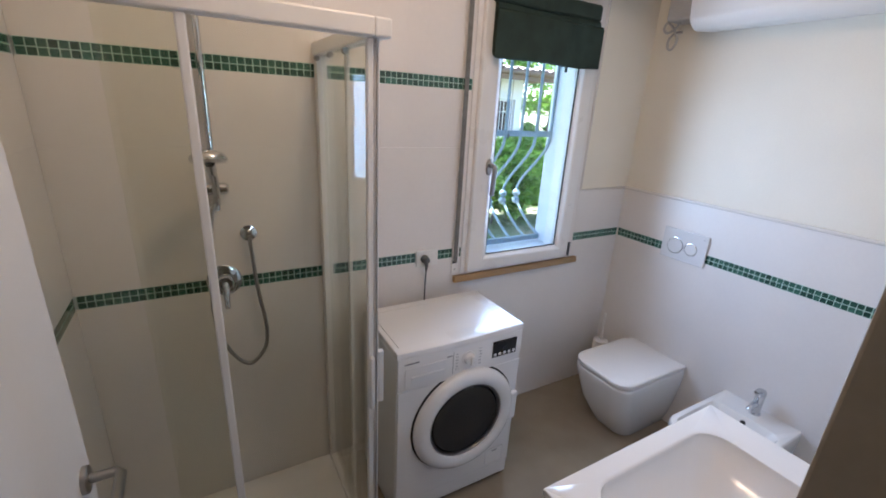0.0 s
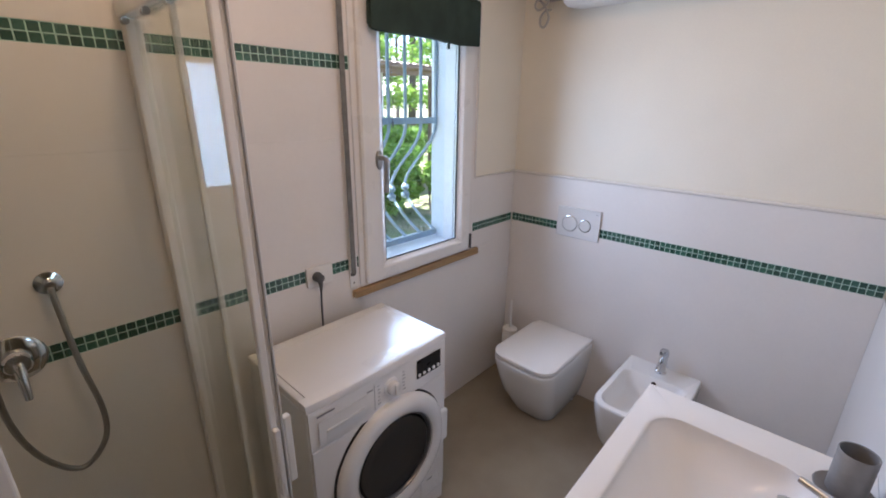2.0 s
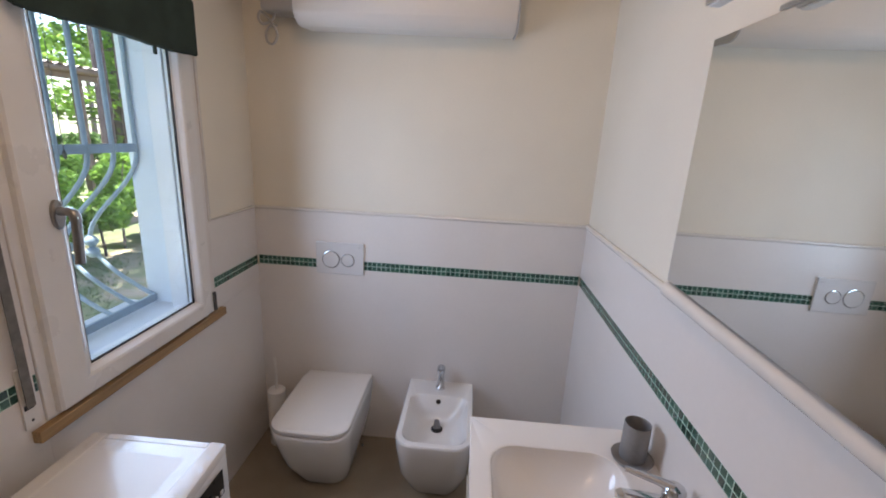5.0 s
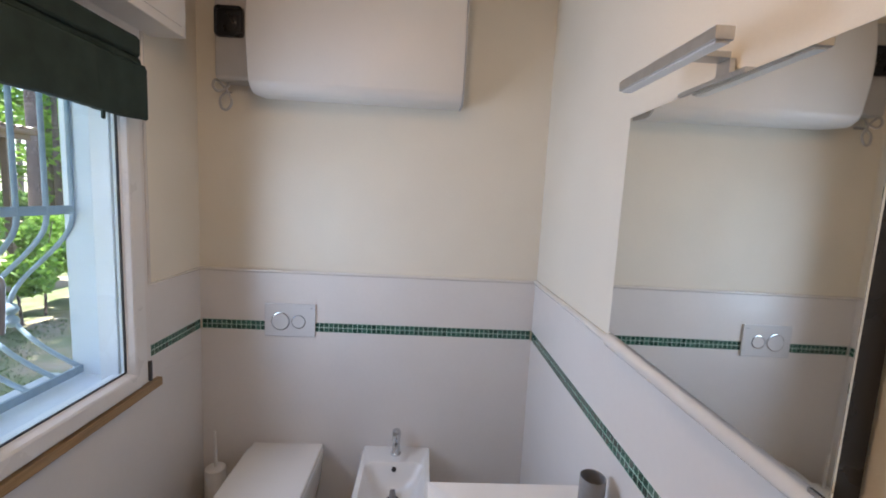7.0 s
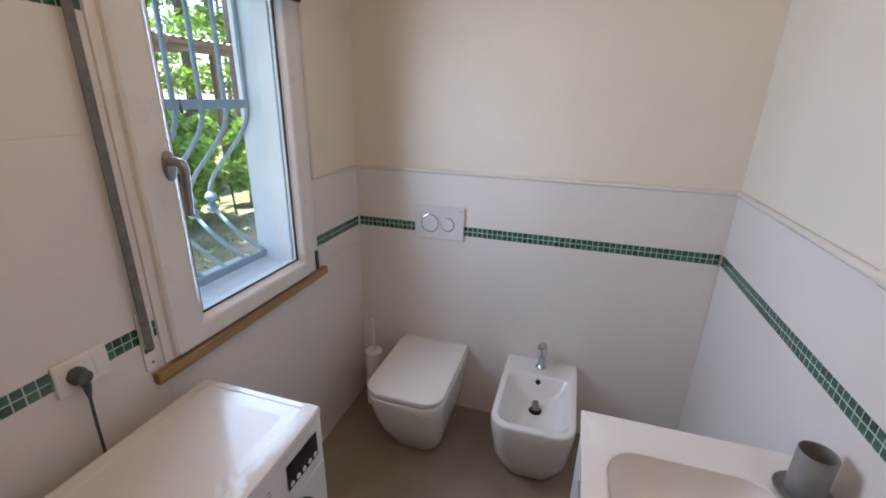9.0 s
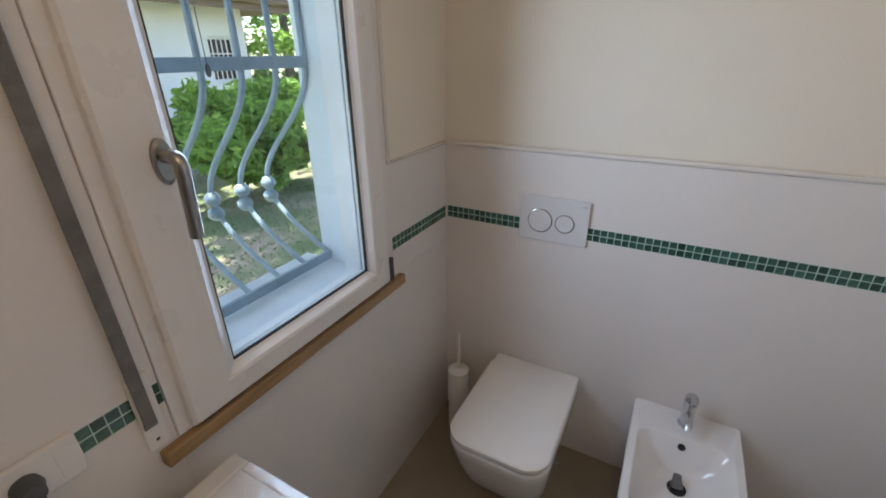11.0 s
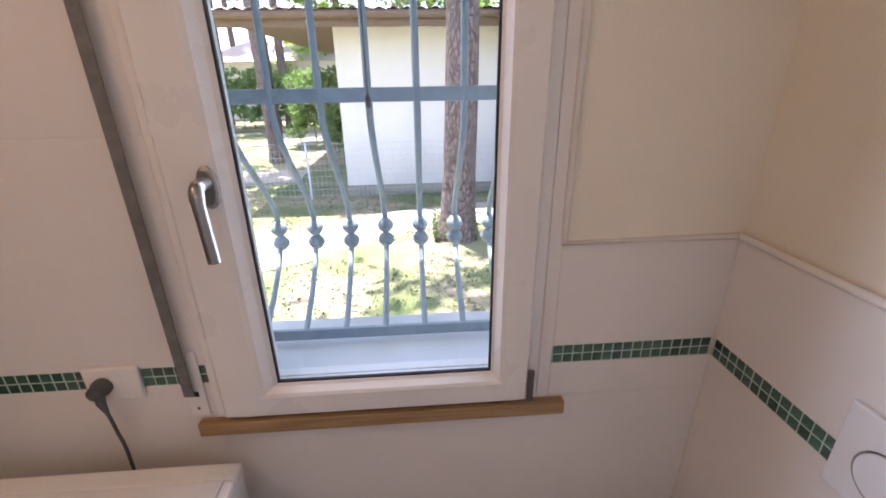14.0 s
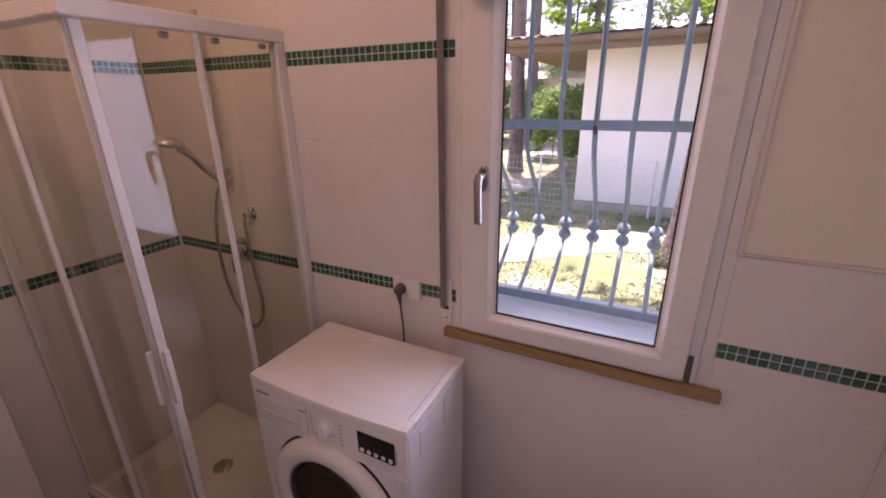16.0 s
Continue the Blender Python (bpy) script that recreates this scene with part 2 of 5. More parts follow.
EAVE = wood("brown_eave", (0.23, 0.15, 0.10), (0.13, 0.085, 0.06), (1, 20, 20), 0.7)
ROOF = material("pale_roof_tile", (0.62, 0.51, 0.46), 0.85, vary=0.12, scale=9, bump=0.3, piece=0.15)
SHUTTER = material("grey_shutter", (0.60, 0.64, 0.62), 0.6, vary=0.05, scale=10)
DARKGLASS = material("dark_far_glass", (0.05, 0.04, 0.045), 0.1, vary=0.1, scale=4)
FENCE = material("galvanised_wire", (0.62, 0.68, 0.72), 0.5, 0.1, vary=0.1, scale=30)
CONCRETE = material("pale_concrete", (0.42, 0.385, 0.32), 0.9, vary=0.10, scale=4, fine=60, bump=0.3, bump_scale=60)
BARK = bark_material()
LAUREL = leaf_material("laurel_leaf", (0.12, 0.27, 0.04), (0.32, 0.52, 0.10), 0.55)
BUSH = leaf_material("bush_leaf", (0.11, 0.23, 0.07), (0.28, 0.44, 0.16), 0.5)
NEEDLES = leaf_material("pine_needles", (0.04, 0.10, 0.03), (0.12, 0.20, 0.06), 0.35)
GRASS = leaf_material("grass_blade", (0.07, 0.14, 0.04), (0.22, 0.28, 0.12), 0.35)
OPAL = bpy.data.materials.new("opal_glass_lit")
OPAL.use_nodes = True
OPAL.node_tree.nodes["Principled BSDF"].inputs["Base Color"].default_value = (0.85, 0.82, 0.76, 1)
OPAL.node_tree.nodes["Principled BSDF"].inputs["Emission Color"].default_value = (1.0, 0.80, 0.58, 1)
OPAL.node_tree.nodes["Principled BSDF"].inputs["Emission Strength"].default_value = 0.35


# ---- builders ----
def thing(name, label, category, group="", kind="", at=(0, 0, 0)):
    ob = new(name)
    ob.empty_display_size = 0.05
    ob.location = at
    return tagged(ob, label, category, group, kind)


def part(name, bm, mat, parent=None, label="", smooth=False, auto=40):
    me = bpy.data.meshes.new(name)
    bmesh.ops.recalc_face_normals(bm, faces=bm.faces)
    bm.to_mesh(me)
    bm.free()
    for m in (mat if isinstance(mat, (list, tuple)) else [mat]):
        me.materials.append(m)
    if smooth:
        me.polygons.foreach_set("use_smooth", [True] * len(me.polygons))
        me.set_sharp_from_angle(angle=radians(auto))
    ob = new(name, me)
    if parent is not None:
        ob.parent = parent
        ob.matrix_parent_inverse = Matrix.Translation(-parent.location)
    if label:
        ob["label"] = label
    return ob


def B(*boxes, bevel=0.0, seg=2):
    """A mesh of boxes (x0, x1, y0, y1, z0, z1), with rounded edges."""
    bm = bmesh.new()
    for x0, x1, y0, y1, z0, z1 in boxes:
        m = Matrix.Translation(((x0 + x1) / 2, (y0 + y1) / 2, (z0 + z1) / 2)) @ Matrix.Diagonal((x1 - x0, y1 - y0, z1 - z0, 1))
        bmesh.ops.create_cube(bm, size=1, matrix=m)
    if bevel:
        bmesh.ops.bevel(bm, geom=list(bm.edges), offset=bevel, segments=seg, profile=0.5, affect="EDGES")
    return bm


def ring_loft(bm, rings, cap0=True, cap1=True, closed=True):
    vs = [[bm.verts.new(p) for p in r] for r in rings]
    k = len(vs[0])
    for a, b in zip(vs, vs[1:]):
        for i in range(k if closed else k - 1):
            bm.faces.new((a[i], a[(i + 1) % k], b[(i + 1) % k], b[i]))
    if cap0:
        bm.faces.new(vs[0][::-1])
    if cap1:
        bm.faces.new(vs[-1])
    return vs


def tube(bm, path, r, seg=10, caps=True):
    """A round bar along a path of points; r: one radius or one for each point."""
    path = [Vector(p) for p in path]
    rs = r if isinstance(r, (list, tuple)) else [r] * len(path)
    rings = []
    side = None
    for i, p in enumerate(path):
        d = (path[min(i + 1, len(path) - 1)] - path[max(i - 1, 0)]).normalized()
        if side is None:
            side = d.orthogonal().normalized()
        side = (side - d * side.dot(d)).normalized()
        up = d.cross(side)
        rings.append([p + (side * math.cos(a) + up * math.sin(a)) * rs[i] for a in (2 * math.pi * j / seg for j in range(seg))])
    ring_loft(bm, rings, caps, caps)
    return bm


def T(path, r, seg=10):
    return tube(bmesh.new(), path, r, seg)


def lathe(bm, centre, axis, profile, seg=32):
    """A turned body: profile of (radius, height) along the axis from the centre."""
    axis = Vector(axis).normalized()
    s = axis.orthogonal().normalized()
    u = axis.cross(s)
    c = Vector(centre)
    ring_loft(bm, [[c + axis * h + (s * math.cos(a) + u * math.sin(a)) * max(r, 1e-4) for a in (2 * math.pi * j / seg for j in range(seg))] for r, h in profile])
    return bm


def L(centre, axis, profile, seg=32):
    return lathe(bmesh.new(), centre, axis, profile, seg)


def rrect(x0, x1, y0, y1, rw, re, z, k=8):
    """A rectangle with rounded corners: rw for the two at x0, re for the two at x1."""
    pts = []
    for cx, cy, r, a0 in ((x1 - re, y1 - re, re, 0), (x0 + rw, y1 - rw, rw, 90), (x0 + rw, y0 + rw, rw, 180), (x1 - re, y0 + re, re, 270)):
        for i in range(k + 1):
            a = radians(a0 + 90 * i / k)
            pts.append((cx + r * math.cos(a), cy + r * math.sin(a), z))
    return pts


def smoothstep(t):
    t = max(0.0, min(1.0, t))
    return t * t * (3 - 2 * t)


def spline(points, n=12):
    """A smooth curve through a few points."""
    p = [Vector(q) for q in points]
    out = []
    for i in range(len(p) - 1):
        a, b, c, d = p[max(i - 1, 0)], p[i], p[i + 1], p[min(i + 2, len(p) - 1)]
        for j in range(n):
            t = j / n
            out.append(0.5 * ((2 * b) + (c - a) * t + (2 * a - 5 * b + 4 * c - d) * t * t + (3 * b - a - 3 * c + d) * t ** 3))
    out.append(p[-1])
    return out


# ---- the room's shell ----
WX0, WX1, WZ0, WZ1 = 1.335, 2.05, 0.95, 2.2     # the window's opening

floor = part("floor", B((WEST - 0.15, EAST + 0.15, SOUTH - 0.13, NORTH + 0.1, -0.12, 0.0)), FLOOR)
tagged(floor, "plain sand-coloured stoneware floor with a satin finish", "floor", kind="structure")
hall_floor = part("hall_floor", B((-0.6, 1.2, -1.4, SOUTH - 0.132, -0.12, -0.002)), FLOOR)
tagged(hall_floor, "sand-coloured floor added for the unseen hall outside", "floor", kind="structure")
ceiling = part("ceiling", B((WEST - 0.15, EAST + 0.15, -1.4, NORTH + 0.1, CEIL, CEIL + 0.15)), CEILING)
tagged(ceiling, "plain off-white painted ceiling", "ceiling", kind="structure")

yb = NORTH + 0.009
wall_north = part("wall_north", B((WEST - 0.15, WX0, yb, 2.24, -0.3, 3.0), (WX1, EAST + 0.15, yb, 2.24, -0.3, 3.0),
                                  (WX0, WX1, yb, 2.24, -0.3, WZ0), (WX0, WX1, yb, 2.24, WZ1, 3.0)), REVEAL)
tagged(wall_north, "white window wall with ivory tiles and green mosaic bands", "wall", kind="structure")
wall_plaster_n = part("wall_plaster", B((2.107, EAST + 0.009, NORTH + 0.004, yb - 0.0005, TRIM_Z, CEIL), (WEST, 2.103, NORTH + 0.004, yb - 0.0005, 2.36, CEIL)), PLASTER, wall_north, "cream plaster above the tiles")
wall_east = part("wall_east", B((EAST + 0.009, EAST + 0.16, SOUTH - 0.13, yb, 0, CEIL)), PLASTER)
tagged(wall_east, "cream plastered wall tiled up to chest height", "wall", kind="structure")
wall_south = part("wall_south", B((0.72, EAST + 0.009, SOUTH - 0.13, SOUTH - 0.009, 0, CEIL), (-0.13, 0.72, SOUTH - 0.13, SOUTH - 0.009, 2.1, CEIL), (WEST - 0.15, -0.13, SOUTH - 0.13, SOUTH - 0.009, 0, CEIL)), PLASTER)
tagged(wall_south, "cream plastered wall with a doorway, tiled to chest height", "wall", kind="structure")
wall_west = part("wall_west", B((WEST - 0.15, WEST - 0.009, SOUTH - 0.009, yb, 0, CEIL)), PLASTER)
tagged(wall_west, "ivory tiled wall behind the shower", "wall", kind="structure")
# unseen hall box, added to close off the doorway
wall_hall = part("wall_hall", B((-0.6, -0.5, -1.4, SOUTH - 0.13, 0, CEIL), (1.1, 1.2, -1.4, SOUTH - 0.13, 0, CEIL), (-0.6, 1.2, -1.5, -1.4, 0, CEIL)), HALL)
tagged(wall_hall, "plain wall of the unseen hall outside, dimness painted in", "wall", kind="structure")
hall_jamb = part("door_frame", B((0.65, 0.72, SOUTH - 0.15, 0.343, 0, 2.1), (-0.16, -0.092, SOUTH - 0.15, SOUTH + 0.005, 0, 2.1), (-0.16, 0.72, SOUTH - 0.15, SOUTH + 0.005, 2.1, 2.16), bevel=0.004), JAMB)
tagged(hall_jamb, "door frame at the room's entrance, shade painted in as taupe", "door frame", kind="structure")

# unseen slab added over the room; its eave blocks sun from the window
sun_block_slab = part("sun_block_slab", B((WEST - 0.8, EAST + 0.9, -1.6, 2.75, 3.0, 3.15)), RENDER)
tagged(sun_block_slab, "unseen roof slab added to keep sun off the window", "roof", kind="structure")

# ---- door leaf, standing open along the shower ----
door = thing("door_1", "white lacquered door standing open against the shower side", "door", kind="structure", at=(-0.068, 0.30, 0))
part("door_leaf", B((-0.088, -0.048, 0.335, 1.145, 0.012, 2.09), bevel=0.003), DOOR, door)
dh = part("door_handle", L((-0.048, 1.090, 1.05), (1, 0, 0), [(0.026, 0), (0.026, 0.008), (0.022, 0.010)], 24), STEEL, door, "satin nickel lever handle", True)
part("lever", T([(-0.043, 1.090, 1.05), (0.002, 1.090, 1.05), (0.010, 1.081, 1.05), (0.010, 0.975, 1.046)], 0.0095, 12), STEEL, dh, "", True)
for z in (0.25, 1.05, 1.85):
    part("hinge", T([(-0.046, 0.335, z - 0.04), (-0.046, 0.335, z + 0.04)], 0.007, 8), STEEL, door)

# ---- window ----
win = thing("window_1", "closed white PVC window with one tall sash", "window", kind="structure", at=(1.69, NORTH, 0.92))
part("window_frame", B((1.317, 1.36, NORTH - 0.006, 2.02, 0.925, 2.25), (2.03, 2.072, NORTH - 0.004, 2.02, 0.925, 2.25), (1.36, 2.03, NORTH - 0.012, 2.02, 0.925, 0.955), (1.36, 2.03, NORTH - 0.012, 2.02, 2.21, 2.25), bevel=0.003), PVC, win)
sash_y = NORTH - 0.028


def sash_mesh():
    bm = bmesh.new()
    o = [(1.342, 0.938), (2.043, 0.938), (2.043, 2.225), (1.342, 2.225)]
    i = [(1.466, 1.012), (1.957, 1.012), (1.957, 2.12), (1.466, 2.12)]

    def inset(a, f):
        return [(p[0] + (q[0] - p[0]) * f, p[1] + (q[1] - p[1]) * f) for p, q in zip(o, a)]
    rings = []
    for f, y in ((0, 1.99), (0, sash_y + 0.006), (0.06, sash_y), (0.70, sash_y), (0.80, sash_y + 0.004), (0.93, sash_y + 0.018), (1.0, sash_y + 0.022), (1.0, 1.992)):
        rings.append([(x, y, z) for x, z in inset(i, f)])
    ring_loft(bm, rings, False, False)
    return bm


part("sash", sash_mesh(), PVC, win)
part("pane", B((1.448, 1.962, 1.980, 1.984, 0.996, 2.125)), PANE, win, "double glazing, tinted blue for daylight's cool cast").visible_shadow = False
part("gasket", B((1.466, 1.957, 1.9715, 1.9785, 1.012, 1.0165), (1.466, 1.4705, 1.9715, 1.9785, 1.0165, 2.12), (1.9525, 1.957, 1.9715, 1.9785, 1.0165, 2.12)), RUBBER, win, "dark glazing seal")
hd = part("handle_plate", L((1.424, sash_y, 1.475), (0, -1, 0), [(0.018, 0), (0.018, 0.008), (0.0145, 0.011)], 20), STEEL, win, "satin nickel window handle", True)
for v in hd.data.vertices:
    v.co.z = 1.475 + (v.co.z - 1.475) * 2.2
part("handle_lever", T(spline([(1.424, sash_y - 0.008, 1.485), (1.424, sash_y - 0.040, 1.485), (1.424, sash_y - 0.052, 1.470), (1.424, sash_y - 0.050, 1.42), (1.424, sash_y - 0.044, 1.345)], 6), [0.0115] * 6 + [0.0128] * 8 + [0.0118] * 11, 12), STEEL, win, "satin nickel lever", True)
for z0, z1 in ((0.945, 1.025),):
    part("hinge", T([(2.047, sash_y - 0.004, z0), (2.047, sash_y - 0.004, z1)], 0.0075, 10), DARK_GREY, win, "dark hinge cover")
part("window_sill", B((1.276, 2.138, NORTH - 0.024, NORTH + 0.002, 0.886, 0.921), bevel=0.003), OAK, win, "oak board under the window")
part("outer_stop", B((1.985, WX1 - 0.013, 2.022, 2.092, 0.967, WZ1), bevel=0.003), PVC, win, "white outer shutter guide")
part("outer_stop", B((WX0 + 0.013, 1.432, 2.022, 2.092, 0.967, WZ1), bevel=0.003), PVC, win, "white outer shutter guide")
part("outer_rail", B((1.4325, 1.9845, 2.022, 2.05, 0.967, 0.992), bevel=0.003), PVC, win, "white lower frame rail outside")
part("outer_sill", B((WX0 + 0.002, WX1 - 0.002, 2.022, 2.33, 0.925, 0.965), bevel=0.006), OUT_STONE, win, "pale outer stone sill")
part("reveal_lining", B((WX1 - 0.012, WX1 - 0.001, 2.022, 2.236, 0.966, WZ1), (WX0 + 0.001, WX0 + 0.012, 2.022, 2.236, 0.966, WZ1)), REVEAL, win, "white painted reveal with skylight's blue tinted in")

# security grille outside the window
grille = thing("window_grille", "blue-grey wrought iron window grille with bellied bars", "window grille", at=(1.7, 2.2, 1.0))
for z in (0.992, 1.620):
    part("cross_bar", B((WX0 + 0.0125, WX1 - 0.0125, 2.194, 2.206, z - 0.016, z + 0.016), bevel=0.002), GRILLE, grille)
part("cross_bar", B((WX0 + 0.0125, WX1 - 0.0125, 2.194, 2.206, 2.13, 2.16), bevel=0.002), GRILLE, grille)
for k in range(7):
    x = 1.367 + 0.1105 * k
    path = [(x, 2.2, 2.13), (x, 2.2, 1.60)]
    for j in range(1, 25):
        t = j / 24
        z = 1.60 - t * 0.60
        bulge = 0.255 * (smoothstep(t / 0.62) if t < 0.62 else math.cos((t - 0.62) / 0.38 * math.pi / 2) ** 0.9)
        path.append((x, 2.2 + bulge, z))
    gb = part("bar", T(path, 0.0085, 8), GRILLE, grille, "", True)
    for dz in (-0.024, 0.024):
        part("knot", L((x, 2.452, 1.199 + dz - 0.024), (0, 0, 1), [(0.008, 0), (0.017, 0.006), (0.0255, 0.018), (0.0255, 0.029), (0.017, 0.042), (0.008, 0.048)], 12), GRILLE, gb, "", True)

cord = thing("pull_cord", "thin dark pull cord with a small bead", "cord", at=(1.70, 2.172, 1.6))
part("string", T([(1.70, 2.172, 2.199), (1.70, 2.172, 1.62)], 0.0013, 6), DARK_GREY, cord)
part("bead", L((1.70, 2.172, 1.592), (0, 0, 1), [(0.002, 0), (0.006, 0.006), (0.006, 0.022), (0.002, 0.03)], 10), DARK_GREY, cord, "", True)

# folded green blind on the sash
blind = thing("roman_blind", "dark green cloth roman blind drawn up in folds", "blind", at=(1.70, 1.93, 1.95))


def fold_mesh(x0, x1, y0, y1, z0, z1, sag, seed):
    bm = bmesh.new()
    rnd = random.Random(seed)
    n = 28
    rings = []
    for i in range(n + 1):
        t = i / n
        x = x0 + (x1 - x0) * t
        w = sag * math.sin(math.pi * t) + 0.003 * math.sin(9 * t + seed) + rnd.uniform(-0.0012, 0.0012)
        d = 0.003 * math.sin(7 * t + 2 * seed)
        zb = z0 - w
        rings.append([(x, y0 + d, zb + 0.006), (x, y0 + 0.006 + d, zb), (x, y1 - 0.006, zb), (x, y1, zb + 0.006), (x, y1, z1 - 0.008), (x, y1 - 0.008, z1), (x, y0 + 0.010 + d, z1), (x, y0 + d * 0.5, z1 - 0.012)])
    ring_loft(bm, rings)
    return bm


part("fold", fold_mesh(1.372, 2.012, 1.896, 1.909, 1.958, 2.150, 0.004, 1), BLIND, blind, "", True)
part("fold", fold_mesh(1.376, 1.998, 1.9095, 1.922, 1.966, 2.175, 0.004, 2), BLIND, blind, "", True)
part("fold", fold_mesh(1.380, 1.990, 1.9225, 1.935, 1.974, 2.20, 0.003, 3), BLIND, blind, "", True)
part("head_rail", fold_mesh(1.376, 1.985, 1.900, 1.9465, 2.175, 2.245, 0.0, 4), BLIND, blind, "", True)
part("tab", B((1.792, 1.806, 1.898, 1.906, 1.930, 1.962), bevel=0.003), BLIND, blind)

# roller shutter strap beside the window
strap = thing("shutter_strap", "grey woven shutter strap with a white wall plate", "strap", at=(1.28, NORTH, 0.94))
part("webbing", B((1.264, 1.286, NORTH - 0.020, NORTH - 0.017, 1.0, 2.30)), STRAP, strap)
part("wall_plate", B((1.262, 1.302, NORTH - 0.007, NORTH - 0.0005, 0.935, 1.108), bevel=0.002), PLASTIC, strap, "white plastic plate")
part("slot", B((1.266, 1.290, NORTH - 0.0085, NORTH - 0.0075, 0.990, 1.004)), BLACK, strap, "dark slot")
part("screw", L((1.281, NORTH - 0.007, 0.956), (0, -1, 0), [(0.004, 0), (0.003, 0.0015)], 10), DARK_GREY, strap)

shutter_box = thing("shutter_box", "white roller shutter box above the window", "shutter box", at=(1.69, NORTH, 2.30))
part("case", B((1.16, 2.165, 1.838, NORTH + 0.003, 2.302, CEIL - 0.002), bevel=0.004), DOOR, shutter_box)
part("cover", B((1.20, 2.125, 1.832, 1.8375, 2.335, CEIL - 0.05), bevel=0.001), DOOR, shutter_box, "white inspection cover")

# ---- shower ----
SX, SY = 0.629, 1.335     # outer planes of the enclosure
tray = thing("shower_tray", "white shower tray with a chrome waste", "shower tray", at=(0.19, 1.66, 0))


def tray_mesh():
    bm = bmesh.new()
    x0, x1, y0, y1 = WEST + 0.002, SX + 0.03, SY - 0.03, NORTH - 0.002
    ring_loft(bm, [rrect(x0, x1, y0, y1, 0.005, 0.03, 0.0), rrect(x0, x1, y0, y1, 0.005, 0.03, 0.045), rrect(x0 + 0.006, x1 - 0.006, y0 + 0.006, y1 - 0.006, 0.005, 0.028, 0.052),
                   rrect(x0 + 0.055, x1 - 0.055, y0 + 0.055, y1 - 0.055, 0.03, 0.03, 0.052), rrect(x0 + 0.08, x1 - 0.08, y0 + 0.08, y1 - 0.08, 0.04, 0.04, 0.030),
                   rrect(0.12, 0.28, 1.60, 1.76, 0.04, 0.04, 0.022)])
    return bm


part("basin", tray_mesh(), CERAMIC, tray, "", True)
part("waste", L((0.20, 1.68, 0.0225), (0, 0, 1), [(0.045, 0), (0.045, 0.004), (0.038, 0.007), (0.01, 0.008)], 24), CHROME, tray, "chrome waste cover", True)

enc = thing("shower_enclosure", "corner shower enclosure of clear glass in white aluminium", "shower enclosure", at=(SX, SY, 0.052))
ZR0, ZR1 = 1.893, 1.937
part("top_rail", B((SX - 0.022, SX + 0.022, SY - 0.022, NORTH - 0.001, ZR0, ZR1), bevel=0.005), ALU_WHITE, enc)
part("top_rail", B((WEST + 0.001, SX - 0.0225, SY - 0.022, SY + 0.022, ZR0, ZR1), bevel=0.005), ALU_WHITE, enc)
part("bottom_rail", B((SX - 0.018, SX + 0.018, SY - 0.018, NORTH - 0.001, 0.0525, 0.078), bevel=0.004), ALU_WHITE, enc)
part("bottom_rail", B((WEST + 0.001, SX - 0.0185, SY - 0.018, SY + 0.018, 0.0525, 0.078), bevel=0.004), ALU_WHITE, enc)
part("wall_profile", B((SX - 0.016, SX + 0.022, NORTH - 0.042, NORTH - 0.001, 0.0785, ZR0 - 0.0005), bevel=0.004), ALU_WHITE, enc)
part("wall_profile", B((WEST + 0.001, WEST + 0.032, SY - 0.016, SY + 0.018, 0.0785, ZR0 - 0.0005), bevel=0.004), ALU_WHITE, enc)
# east side: fixed pane by the wall, sliding pane closed at the corner
fx = part("fixed_panel", B((SX + 0.006, SX + 0.010, 1.648, NORTH - 0.0425, 0.0785, ZR0 - 0.0005)), SHOWER_GLASS, enc, "clear fixed glass")
part("stile", B((SX + 0.001, SX + 0.015, 1.634, 1.652, 0.0785, ZR0 - 0.0005), bevel=0.004), ALU_WHITE, fx, "white stile")
sl = part("sliding_panel", B((SX - 0.010, SX - 0.006, SY + 0.022, 1.74, 0.082, ZR0 - 0.002)), SHOWER_GLASS, enc, "clear sliding glass")
part("stile", B((SX - 0.018, SX + 0.000, SY + 0.004, SY + 0.032, 0.080, ZR0 - 0.001), bevel=0.004), ALU_WHITE, sl, "white stile")
part("seal", B((SX - 0.010, SX - 0.007, SY - 0.004, SY + 0.0035, 0.080, ZR0 - 0.001)), HEATER_GREY, sl, "grey magnetic seal")
part("pull", B((SX + 0.0005, SX + 0.020, SY + 0.008, SY + 0.026, 0.81, 1.00), bevel=0.004), ALU_WHITE, sl, "white pull handle")
# south side
fs = part("fixed_panel", B((WEST + 0.0325, 0.200, SY - 0.010, SY - 0.006, 0.0785, ZR0 - 0.0005)), SHOWER_GLASS, enc, "clear fixed glass")
part("stile", B((0.194, 0.214, SY - 0.016, SY + 0.000, 0.0785, ZR0 - 0.0005), bevel=0.004), ALU_WHITE, fs, "white stile")
ss = part("sliding_panel", B((0.06, SX - 0.024, SY + 0.006, SY + 0.010, 0.082, ZR0 - 0.002)), SHOWER_GLASS, enc, "clear sliding glass")
part("stile", B((SX - 0.036, SX - 0.0185, SY - 0.002, SY + 0.016, 0.080, ZR0 - 0.001), bevel=0.004), ALU_WHITE, ss, "white stile")
part("pull", B((SX - 0.034, SX - 0.020, SY - 0.020, SY - 0.0025, 0.81, 1.00), bevel=0.004), ALU_WHITE, ss, "white pull handle")
for pane_ in (fx, sl, fs, ss):
    pane_.visible_shadow = False
for y in (1.56, 1.72, 1.90):
    part("roller", L((SX - 0.02, y, ZR0 - 0.012), (0, 1, 0), [(0.009, 0), (0.009, 0.02)], 12), STEEL, enc)

